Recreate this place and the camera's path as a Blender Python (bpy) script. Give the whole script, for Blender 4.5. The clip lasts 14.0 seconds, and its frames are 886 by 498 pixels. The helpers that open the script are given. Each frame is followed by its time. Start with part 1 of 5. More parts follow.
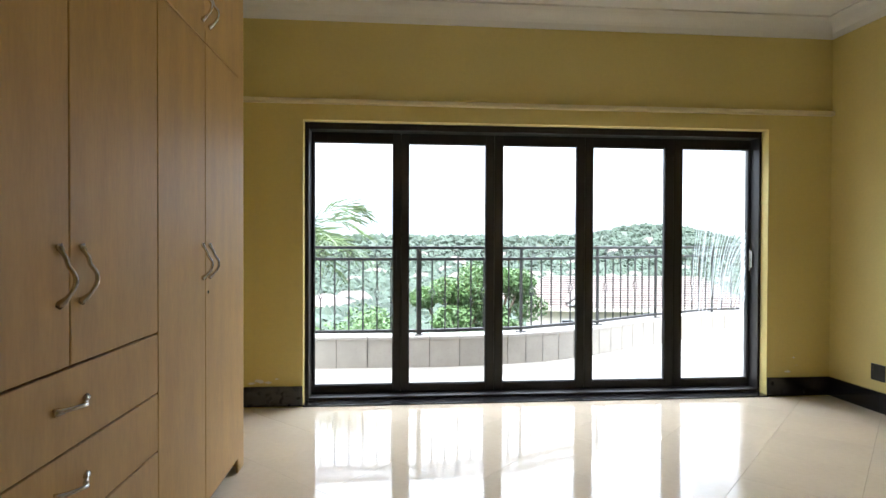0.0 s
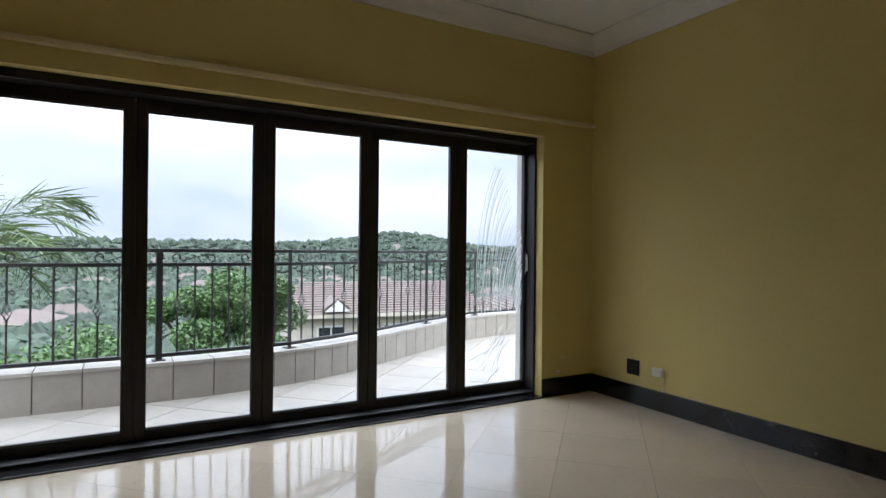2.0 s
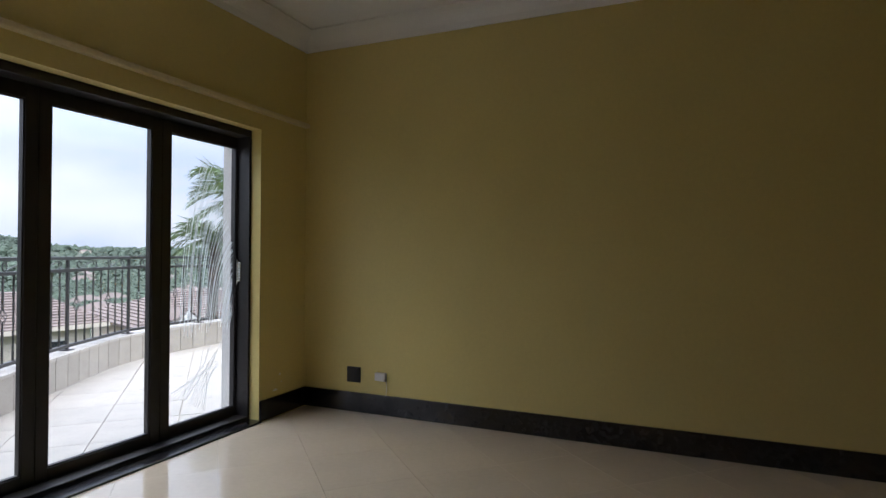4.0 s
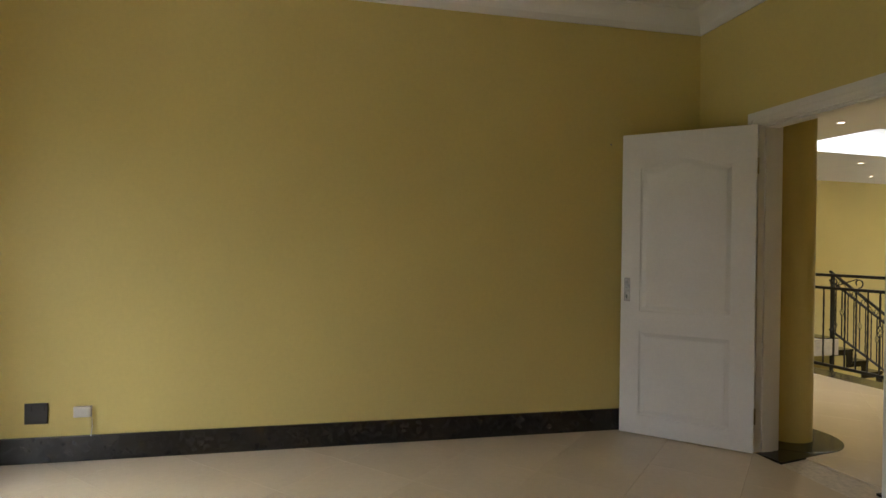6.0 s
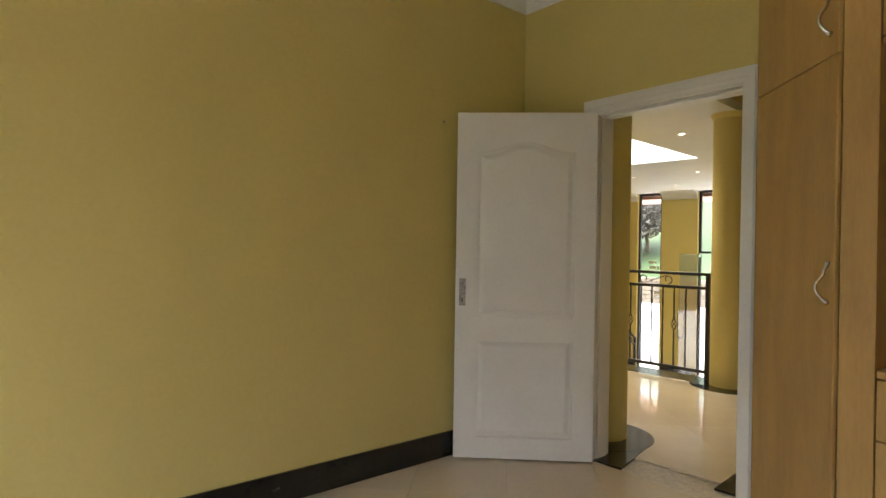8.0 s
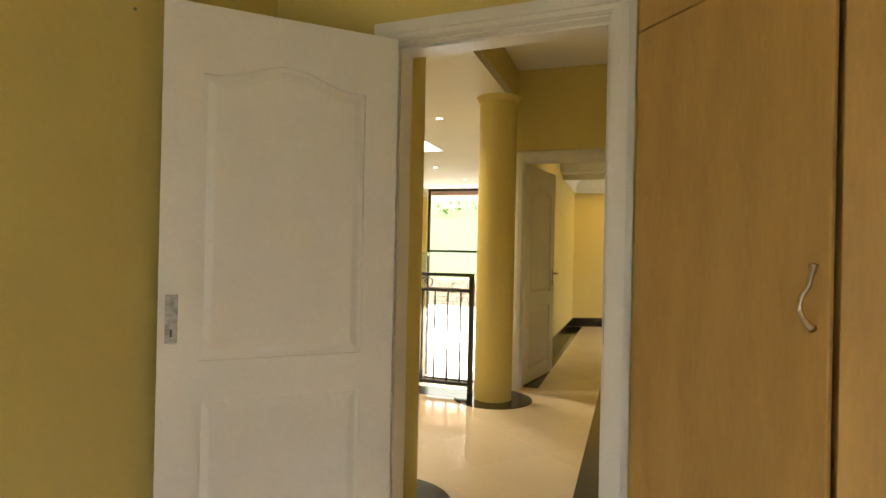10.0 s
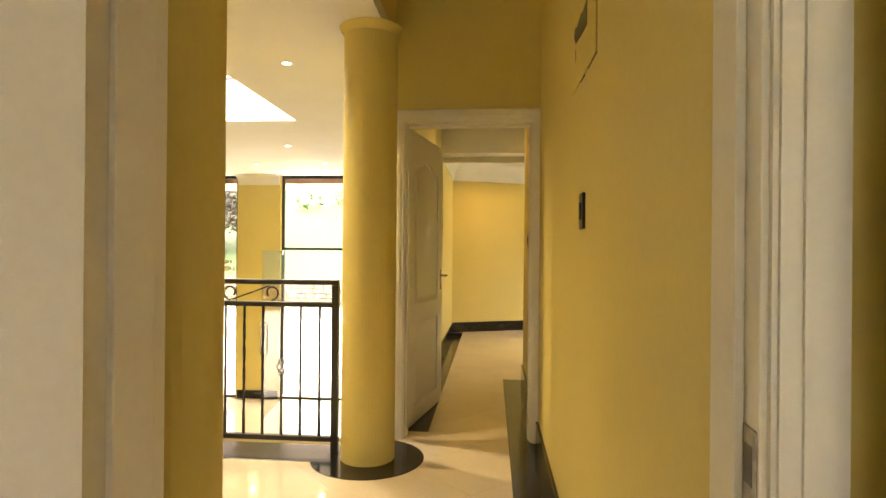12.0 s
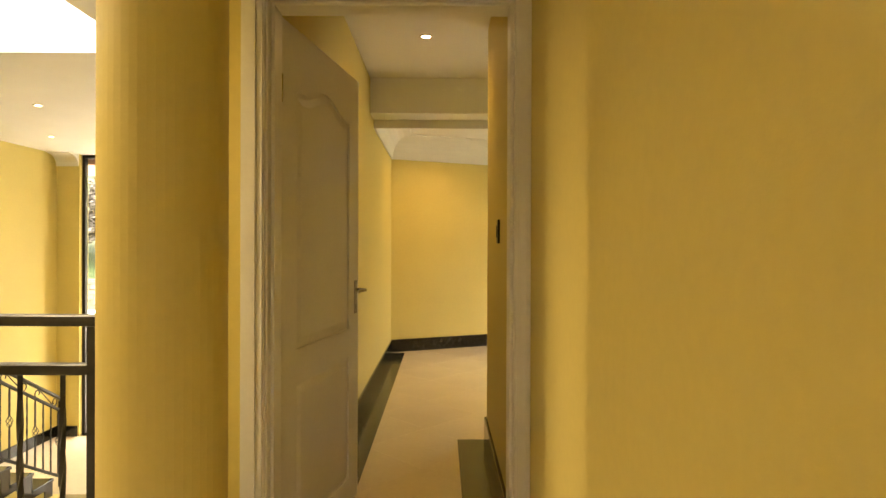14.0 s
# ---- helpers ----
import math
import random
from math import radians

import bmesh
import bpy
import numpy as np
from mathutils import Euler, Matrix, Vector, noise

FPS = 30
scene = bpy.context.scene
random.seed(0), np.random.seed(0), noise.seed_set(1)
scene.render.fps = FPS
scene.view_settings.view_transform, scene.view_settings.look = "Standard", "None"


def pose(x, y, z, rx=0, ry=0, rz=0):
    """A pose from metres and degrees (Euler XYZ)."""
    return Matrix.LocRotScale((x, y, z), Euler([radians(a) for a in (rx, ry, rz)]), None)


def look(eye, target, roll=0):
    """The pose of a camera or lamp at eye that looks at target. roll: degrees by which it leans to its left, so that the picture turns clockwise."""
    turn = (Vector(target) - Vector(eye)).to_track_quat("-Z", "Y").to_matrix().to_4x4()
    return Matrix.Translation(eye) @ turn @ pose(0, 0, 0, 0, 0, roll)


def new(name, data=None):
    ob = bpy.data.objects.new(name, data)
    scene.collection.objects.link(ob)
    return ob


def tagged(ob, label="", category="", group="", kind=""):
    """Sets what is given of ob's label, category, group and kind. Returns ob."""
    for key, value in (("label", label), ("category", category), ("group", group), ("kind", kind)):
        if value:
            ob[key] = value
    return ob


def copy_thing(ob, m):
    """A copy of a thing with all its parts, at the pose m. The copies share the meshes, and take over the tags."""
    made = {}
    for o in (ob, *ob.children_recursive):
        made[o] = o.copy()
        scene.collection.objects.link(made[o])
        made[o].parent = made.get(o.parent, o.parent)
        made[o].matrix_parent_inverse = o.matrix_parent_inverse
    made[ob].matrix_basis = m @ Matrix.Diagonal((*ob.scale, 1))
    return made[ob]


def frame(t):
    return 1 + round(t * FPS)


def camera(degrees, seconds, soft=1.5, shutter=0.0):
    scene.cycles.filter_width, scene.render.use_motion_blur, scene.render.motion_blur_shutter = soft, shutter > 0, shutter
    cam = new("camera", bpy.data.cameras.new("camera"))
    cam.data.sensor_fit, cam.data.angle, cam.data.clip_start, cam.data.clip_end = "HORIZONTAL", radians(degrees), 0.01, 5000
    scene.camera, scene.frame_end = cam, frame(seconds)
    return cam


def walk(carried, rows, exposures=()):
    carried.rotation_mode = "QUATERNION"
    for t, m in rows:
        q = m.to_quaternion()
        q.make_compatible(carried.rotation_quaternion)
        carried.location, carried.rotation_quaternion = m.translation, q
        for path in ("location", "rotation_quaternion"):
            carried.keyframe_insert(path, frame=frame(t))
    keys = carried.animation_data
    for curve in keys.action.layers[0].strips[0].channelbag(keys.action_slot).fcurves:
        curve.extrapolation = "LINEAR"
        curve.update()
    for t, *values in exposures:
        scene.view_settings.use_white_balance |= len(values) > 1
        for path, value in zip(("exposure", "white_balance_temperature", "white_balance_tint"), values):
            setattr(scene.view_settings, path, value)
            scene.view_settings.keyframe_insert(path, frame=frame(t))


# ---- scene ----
cam = camera(75.6, 14.0)
PATH = [
    (0, (-3.461, 0.459, 1.202), (-3.285, 2.451, 1.178), 0.2),
    (0.5, (-3.422, 0.637, 1.214), (-3.031, 2.599, 1.19), 0.4),
    (1, (-3.411, 0.831, 1.198), (-2.81, 2.739, 1.181), 0.4),
    (1.5, (-3.426, 1.003, 1.201), (-2.677, 2.857, 1.182), 0.5),
    (2, (-3.475, 1.117, 1.172), (-2.489, 2.857, 1.175), 0.6),
    (2.2, (-3.511, 1.169, 1.163), (-2.389, 2.824, 1.175), 0.6),
    (4.3, (-3.836, 1.991, 1.225), (-1.933, 2.606, 1.236), 0.5),
    (4.5, (-3.871, 2.06, 1.237), (-1.932, 2.549, 1.243), 0.6),
    (5, (-3.859, 2.247, 1.243), (-1.869, 2.446, 1.24), 0.6),
    (5.5, (-3.785, 2.442, 1.267), (-1.788, 2.347, 1.252), 0.7),
    (6, (-3.654, 2.677, 1.256), (-1.7, 2.255, 1.251), 0.8),
    (6.5, (-3.422, 2.86, 1.258), (-1.547, 2.166, 1.255), 0.7),
    (7, (-3.165, 2.895, 1.244), (-1.363, 2.026, 1.242), 0.7),
    (7.5, (-2.877, 2.881, 1.239), (-1.167, 1.844, 1.233), 0.9),
    (8, (-2.62, 2.842, 1.25), (-1.075, 1.572, 1.243), 0.9),
    (8.5, (-2.359, 2.674, 1.239), (-0.965, 1.24, 1.238), 0.7),
    (9, (-2.116, 2.495, 1.226), (-0.882, 0.92, 1.223), 0.7),
    (9.2, (-2.007, 2.409, 1.233), (-0.875, 0.761, 1.231), 0.8),
    (11.3, (-1.298, 1.224, 1.23), (-0.878, -0.732, 1.237), 0.7),
    (11.5, (-1.267, 1.082, 1.244), (-0.875, -0.879, 1.247), 0.4),
    (12, (-1.161, 0.67, 1.227), (-0.853, -1.307, 1.23), 0.5),
    (12.5, (-1.125, 0.263, 1.207), (-0.922, -1.727, 1.207), 0.45),
    (13, (-1.112, -0.177, 1.208), (-0.937, -2.17, 1.202), 0.4),
    (13.5, (-1.07, -0.606, 1.223), (-0.92, -2.6, 1.212), 0.35),
    (14, (-1.05, -1.131, 1.228), (-0.914, -3.126, 1.223), 0.2),
]
walk(cam, [(t, look(eye, target, roll)) for t, eye, target, roll in PATH],
     exposures=((0, 1.1, 5950, 10), (1, 0.7, 5850, 10), (2, -0.2, 5850, 11), (4.5, -0.3, 5900, 15), (5, 0.1, 6050, 14), (5.5, 0.65, 6400, 13), (6, 0.9, 6450, 11), (7.5, 1.42, 6400, 10), (9, 1.5, 7050, 10), (11.5, 2.22, 8400, 9), (12.5, 2.17, 8600, 9), (14, 2.1, 8900, 10)))

# ---- world and light ----
world = bpy.data.worlds.new("sky")
scene.world = world
world.use_nodes = True
wn, wl = world.node_tree.nodes, world.node_tree.links
wn.clear()
sky = wn.new("ShaderNodeTexSky")
sky.sky_type, sky.sun_disc = "NISHITA", False
sky.sun_elevation, sky.sun_rotation = radians(62), radians(200)
sky.air_density, sky.dust_density = 1.0, 3.7
cloud = wn.new("ShaderNodeTexNoise")
cloud.inputs["Scale"].default_value, cloud.inputs["Detail"].default_value = 2.2, 8
cramp = wn.new("ShaderNodeValToRGB")
cramp.color_ramp.elements[0].position, cramp.color_ramp.elements[0].color = 0.38, (6.6, 7.4, 8.4, 1)
cramp.color_ramp.elements[1].position, cramp.color_ramp.elements[1].color = 0.60, (10.0, 10.2, 10.4, 1)
wtc = wn.new("ShaderNodeTexCoord")
wmap = wn.new("ShaderNodeMapping")
wmap.inputs["Scale"].default_value = (1, 1, 3)
wl.new(wtc.outputs["Generated"], wmap.inputs["Vector"])
wl.new(wmap.outputs["Vector"], cloud.inputs["Vector"])
wl.new(cloud.outputs["Fac"], cramp.inputs["Fac"])
wmix = wn.new("ShaderNodeMixRGB")
wmix.inputs["Fac"].default_value = 0.88
wl.new(sky.outputs["Color"], wmix.inputs["Color1"])
wl.new(cramp.outputs["Color"], wmix.inputs["Color2"])
wbg = wn.new("ShaderNodeBackground")
wbg.inputs["Strength"].default_value = 0.15
# an overcast sky grows brighter towards the zenith
wsep = wn.new("ShaderNodeSeparateXYZ")
wl.new(wtc.outputs["Generated"], wsep.inputs["Vector"])
wrise = wn.new("ShaderNodeMapRange")
wrise.inputs["From Min"].default_value, wrise.inputs["From Max"].default_value = 0.15, 0.65
wrise.inputs["To Min"].default_value, wrise.inputs["To Max"].default_value = 1.0, 4.0
wl.new(wsep.outputs["Z"], wrise.inputs["Value"])
wmul = wn.new("ShaderNodeVectorMath")
wmul.operation = "SCALE"
wl.new(wmix.outputs["Color"], wmul.inputs[0])
wl.new(wrise.outputs["Result"], wmul.inputs["Scale"])
wl.new(wmul.outputs["Vector"], wbg.inputs["Color"])
wout = wn.new("ShaderNodeOutputWorld")
wl.new(wbg.outputs["Background"], wout.inputs["Surface"])

sun_data = bpy.data.lights.new("sun", "SUN")
sun_data.energy, sun_data.angle, sun_data.color = 0.5, radians(25), (1.0, 0.96, 0.9)
sun = new("sun", sun_data)
sun.matrix_world = look((0, 0, 40), (8, 16, 0))


# ---- corridor frame: origin on the corridor's west wall, turned four degrees ----
HALL = pose(-1.42, 0, 0, 0, 0, 4)


def hall(x, y, z):
    return HALL @ Vector((x, y, z))


# ---- materials ----


def mat(name, color, rough=0.6, metal=0.0, vary=0.08, scale=6.0, fine=60.0, bump=0.0, bscale=80.0, spec=0.5, coat=0.0, random_tint=0.0,
        dark=None, stretch=(1, 1, 1)):
    m = bpy.data.materials.new(name)
    m.use_nodes = True
    nt = m.node_tree
    n, l = nt.nodes, nt.links
    b = n["Principled BSDF"]
    b.inputs["Roughness"].default_value = rough
    b.inputs["Metallic"].default_value = metal
    b.inputs["Specular IOR Level"].default_value = spec
    b.inputs["Coat Weight"].default_value = coat
    b.inputs["Coat Roughness"].default_value = 0.05
    tc = n.new("ShaderNodeTexCoord")
    mp = n.new("ShaderNodeMapping")
    mp.inputs["Scale"].default_value = stretch
    l.new(tc.outputs["Object"], mp.inputs["Vector"])
    big = n.new("ShaderNodeTexNoise")
    big.inputs["Scale"].default_value, big.inputs["Detail"].default_value = scale, 4
    small = n.new("ShaderNodeTexNoise")
    small.inputs["Scale"].default_value, small.inputs["Detail"].default_value = fine, 3
    for q in (big, small):
        l.new(mp.outputs["Vector"], q.inputs["Vector"])
    add = n.new("ShaderNodeMath")
    add.operation = "MULTIPLY_ADD"
    add.inputs[1].default_value = 0.35
    l.new(small.outputs["Fac"], add.inputs[0])
    half = n.new("ShaderNodeMath")
    half.operation = "MULTIPLY"
    half.inputs[1].default_value = 0.65
    l.new(big.outputs["Fac"], half.inputs[0])
    l.new(half.outputs[0], add.inputs[2])
    ramp = n.new("ShaderNodeValToRGB")
    lo = dark or [c * (1 - 2 * vary) for c in color]
    hi = [min(1, c * (1 + vary)) for c in color]
    ramp.color_ramp.elements[0].position, ramp.color_ramp.elements[0].color = 0.3, (*lo, 1)
    ramp.color_ramp.elements[1].position, ramp.color_ramp.elements[1].color = 0.65, (*hi, 1)
    l.new(add.outputs[0], ramp.inputs["Fac"])
    col = ramp.outputs["Color"]
    if random_tint:
        oi = n.new("ShaderNodeObjectInfo")
        hs = n.new("ShaderNodeHueSaturation")
        mr = n.new("ShaderNodeMapRange")
        mr.inputs["To Min"].default_value, mr.inputs["To Max"].default_value = 1 - random_tint, 1 + random_tint
        l.new(oi.outputs["Random"], mr.inputs["Value"])
        l.new(mr.outputs["Result"], hs.inputs["Value"])
        l.new(col, hs.inputs["Color"])
        col = hs.outputs["Color"]
    l.new(col, b.inputs["Base Color"])
    rr = n.new("ShaderNodeMapRange")
    rr.inputs["To Min"].default_value, rr.inputs["To Max"].default_value = max(0, rough * 0.85), min(1, rough * 1.15)
    l.new(big.outputs["Fac"], rr.inputs["Value"])
    l.new(rr.outputs["Result"], b.inputs["Roughness"])
    if bump:
        bn = n.new("ShaderNodeTexNoise")
        bn.inputs["Scale"].default_value, bn.inputs["Detail"].default_value = bscale, 4
        l.new(mp.outputs["Vector"], bn.inputs["Vector"])
        bp = n.new("ShaderNodeBump")
        bp.inputs["Strength"].default_value, bp.inputs["Distance"].default_value = bump, 0.01
        l.new(bn.outputs["Fac"], bp.inputs["Height"])
        l.new(bp.outputs["Normal"], b.inputs["Normal"])
    return m


def glass_mat(name, tint=(1, 1, 1), rough=0.0, gloss=0.5):
    m = bpy.data.materials.new(name)
    m.use_nodes = True
    n, l = m.node_tree.nodes, m.node_tree.links
    n.clear()
    t = n.new("ShaderNodeBsdfTransparent")
    t.inputs["Color"].default_value = (*tint, 1)
    g = n.new("ShaderNodeBsdfGlossy")
    g.inputs["Roughness"].default_value = rough
    w = n.new("ShaderNodeLayerWeight")
    w.inputs["Blend"].default_value = 0.5
    p = n.new("ShaderNodeMath")
    p.operation = "POWER"
    p.inputs[1].default_value = 4.5
    l.new(w.outputs["Facing"], p.inputs[0])
    f = n.new("ShaderNodeMath")
    f.operation = "MULTIPLY_ADD"
    f.inputs[1].default_value, f.inputs[2].default_value = gloss, 0.02
    l.new(p.outputs[0], f.inputs[0])
    x = n.new("ShaderNodeMixShader")
    o = n.new("ShaderNodeOutputMaterial")
    l.new(f.outputs[0], x.inputs["Fac"])
    l.new(t.outputs["BSDF"], x.inputs[1])
    l.new(g.outputs["BSDF"], x.inputs[2])
    l.new(x.outputs["Shader"], o.inputs["Surface"])
    return m


def crack_mat(name):
    m = bpy.data.materials.new(name)
    m.use_nodes = True
    n, l = m.node_tree.nodes, m.node_tree.links
    n.clear()
    a, b = n.new("ShaderNodeBsdfTranslucent"), n.new("ShaderNodeBsdfDiffuse")
    a.inputs["Color"].default_value = b.inputs["Color"].default_value = (0.92, 0.94, 0.94, 1)
    x, o = n.new("ShaderNodeMixShader"), n.new("ShaderNodeOutputMaterial")
    x.inputs["Fac"].default_value = 0.35
    l.new(a.outputs["BSDF"], x.inputs[1])
    l.new(b.outputs["BSDF"], x.inputs[2])
    l.new(x.outputs["Shader"], o.inputs["Surface"])
    return m


def glow_mat(name, color, strength):
    m = bpy.data.materials.new(name)
    m.use_nodes = True
    b = m.node_tree.nodes["Principled BSDF"]
    b.inputs["Emission Color"].default_value = (*color, 1)
    b.inputs["Emission Strength"].default_value = strength
    return m


PAINT = mat("yellow_wall_paint", (0.668, 0.549, 0.203), 0.55, vary=0.03, scale=1.3, fine=40, bump=0.05, bscale=160, spec=0.35)
CEIL = mat("white_ceiling_paint", (0.80, 0.79, 0.76), 0.8, vary=0.02, scale=2, bump=0.03, bscale=200, spec=0.2)
WHITE = mat("white_gloss_paint", (0.78, 0.76, 0.73), 0.38, vary=0.03, scale=3, bump=0.04, bscale=120)
WOODP = mat("maple_veneer", (0.52, 0.325, 0.118), 0.5, vary=0.08, scale=2.4, fine=20, stretch=(5, 5, 0.9), spec=0.22)
WOODD = mat("maple_edge", (0.33, 0.19, 0.08), 0.4, vary=0.10, scale=3, fine=30, stretch=(9, 9, 0.6))
GRANITE = mat("black_granite", (0.014, 0.013, 0.013), 0.14, vary=0.25, scale=30, fine=300, spec=0.5)
TILE = mat("polished_cream_tile", (0.67, 0.565, 0.42), 0.07, vary=0.035, scale=2.5, fine=30, spec=0.46, random_tint=0.02)
GROUT = mat("grout", (0.57, 0.50, 0.40), 0.8, vary=0.1, scale=30)
BRONZE = mat("dark_bronze_aluminium", (0.014, 0.011, 0.010), 0.5, metal=0.0, vary=0.15, scale=12)
IRON = mat("black_painted_iron", (0.018, 0.017, 0.017), 0.38, vary=0.2, scale=30, bump=0.1)
LOCK = mat("worn_steel", (0.36, 0.34, 0.32), 0.45, metal=0.9, vary=0.2, scale=60)
STEEL = mat("satin_steel", (0.62, 0.60, 0.57), 0.25, metal=1.0, vary=0.08, scale=40)
PLASTIC_B = mat("black_plastic", (0.015, 0.014, 0.014), 0.3, vary=0.2, scale=40)
PLASTIC_W = mat("white_plastic", (0.72, 0.70, 0.66), 0.35, vary=0.04, scale=40)
TERRACE = mat("terrace_tile", (0.40, 0.365, 0.31), 0.45, vary=0.08, scale=5, fine=70, bump=0.08, bscale=50, random_tint=0.05)
PLINTHT = mat("parapet_tile", (0.37, 0.34, 0.295), 0.5, vary=0.07, scale=6, fine=60, random_tint=0.06)
GLASS = glass_mat("clear_glass")
LAMPGLOW = glow_mat("lamp_glow", (1.0, 0.86, 0.62), 6)

# ---- mesh helpers ----


def box(bm, x0, x1, y0, y1, z0, z1, m=None):
    v = [bm.verts.new((x, y, z)) for x in (x0, x1) for y in (y0, y1) for z in (z0, z1)]
    for q in ((0, 1, 3, 2), (4, 6, 7, 5), (0, 4, 5, 1), (2, 3, 7, 6), (0, 2, 6, 4), (1, 5, 7, 3)):
        bm.faces.new([v[i] for i in q])
    if m is not None:
        bmesh.ops.transform(bm, matrix=m, verts=v)
    return v


def boxes(*args):
    bm = bmesh.new()
    for a in args:
        box(bm, *a)
    return bm


def bevel(bm, w=0.003, seg=2):
    bmesh.ops.recalc_face_normals(bm, faces=bm.faces)
    sharp = [e for e in bm.edges if len(e.link_faces) == 2 and e.calc_face_angle(0) > 0.5]
    bmesh.ops.bevel(bm, geom=sharp, offset=w, segments=seg, affect="EDGES", profile=0.5)
    return bm


def tube(bm, pts, r, seg=8, closed=False, twist=None):
    """A round bar of radius r along pts."""
    pts = [Vector(p) for p in pts]
    rings = []
    prev = None
    for i, p in enumerate(pts):
        a = pts[max(i - 1, 0)]
        b = pts[min(i + 1, len(pts) - 1)]
        d = (b - a).normalized()
        if prev is None:
            up = Vector((0, 0, 1)) if abs(d.z) < 0.9 else Vector((1, 0, 0))
            side = d.cross(up).normalized()
        else:
            side = (prev - d * prev.dot(d)).normalized()
        prev = side
        up = side.cross(d)
        rings.append([bm.verts.new(p + r * (math.cos(2 * math.pi * k / seg) * side + math.sin(2 * math.pi * k / seg) * up)) for k in range(seg)])
    for a, b in zip(rings, rings[1:]):
        for k in range(seg):
            bm.faces.new((a[k], a[(k + 1) % seg], b[(k + 1) % seg], b[k]))
    bm.faces.new(rings[0][::-1])
    bm.faces.new(rings[-1])
    return bm


def lathe(bm, profile, seg=32, m=None):
    """A turned body from (radius, z) pairs."""
    rings = []
    for r, z in profile:
        rings.append([bm.verts.new((r * math.cos(2 * math.pi * k / seg), r * math.sin(2 * math.pi * k / seg), z)) for k in range(seg)])
    for a, b in zip(rings, rings[1:]):
        for k in range(seg):
            bm.faces.new((a[k], a[(k + 1) % seg], b[(k + 1) % seg], b[k]))
    bm.faces.new(rings[0][::-1])
    bm.faces.new(rings[-1])
    if m is not None:
        bmesh.ops.transform(bm, matrix=m, verts=[v for r in rings for v in r])
    return bm


def mesh_of(name, bm, material, smooth=False):
    bmesh.ops.recalc_face_normals(bm, faces=bm.faces)
    me = bpy.data.meshes.new(name)
    bm.to_mesh(me)
    bm.free()
    me.materials.append(material)
    if smooth:
        for p in me.polygons:
            p.use_smooth = True
    return me


def thing(name, label, category, m=None, group="", kind=""):
    ob = new(name)
    ob.empty_display_size = 0.1
    if m is not None:
        ob.matrix_world = m
    return tagged(ob, label, category, group, kind)


def part(name, bm, material, parent, label="", m=None, smooth=False):
    ob = new(name, mesh_of(name, bm, material, smooth))
    ob.parent = parent
    if m is not None:
        ob.matrix_basis = m
    return tagged(ob, label)


def solid(name, bm, material, label, category, m=None, kind="structure", smooth=False, group=""):
    ob = new(name, mesh_of(name, bm, material, smooth))
    if m is not None:
        ob.matrix_world = m
    return tagged(ob, label, category, group, kind)


# ---- bedroom shell ----
NY = 4.70          # inner face of the window wall
WX = -4.87         # inner face of the west wall
WX0, WX1, WZ1 = -4.112, -0.527, 2.092   # window opening
DX0, DX1, DZ = -1.425, -0.56, 2.065  # door opening
CZ = 2.93          # ceiling
SW = 0.17          # thickness of the door wall

solid("wall_east", boxes((0, 0.22, -0.0, NY + 0.255, -0.3, CZ + 0.1)), PAINT, "long plain yellow painted bedroom wall", "wall")
solid("wall_north", boxes((WX - 0.2, WX0, NY, NY + 0.255, -0.3, CZ + 0.1), (WX1, 0, NY, NY + 0.255, -0.3, CZ + 0.1),
      (WX0, WX1, NY, NY + 0.255, WZ1, CZ + 0.1), (WX0, WX1, NY, NY + 0.255, -0.3, -0.004)), PAINT, "yellow wall round the folding glass doors", "wall")
RENDERED = mat("grey_white_render", (0.62, 0.60, 0.56), 0.85, vary=0.08, scale=2, fine=30, bump=0.15, bscale=80)
solid("wall_facade", boxes((WX - 0.2, WX0, NY + 0.256, NY + 0.35, -0.3, CZ + 0.1), (WX1, 0.22, NY + 0.256, NY + 0.35, -0.3, CZ + 0.1),
      (WX0, WX1, NY + 0.256, NY + 0.35, WZ1, CZ + 0.1), (WX0, WX1, NY + 0.256, NY + 0.35, -0.3, -0.004)), RENDERED, "grey-white rendered outer face of the window wall", "wall")
solid("wall_west", boxes((WX - 0.2, WX, -SW, NY, -0.3, CZ + 0.1)), PAINT, "yellow wall behind the wardrobe", "wall")
solid("wall_south", boxes((WX - 0.2, DX0, -SW, 0, -0.3, CZ + 0.1), (DX1, 4.6, -SW, 0, -1.6, CZ + 0.1), (DX0, DX1, -SW, 0, DZ, CZ + 0.1)),
      PAINT, "yellow wall with the open bedroom door", "wall")
solid("ceiling", boxes((WX - 0.2, 0.22, -SW, NY + 0.35, CZ, CZ + 0.12)), CEIL, "flat white painted bedroom ceiling", "ceiling")


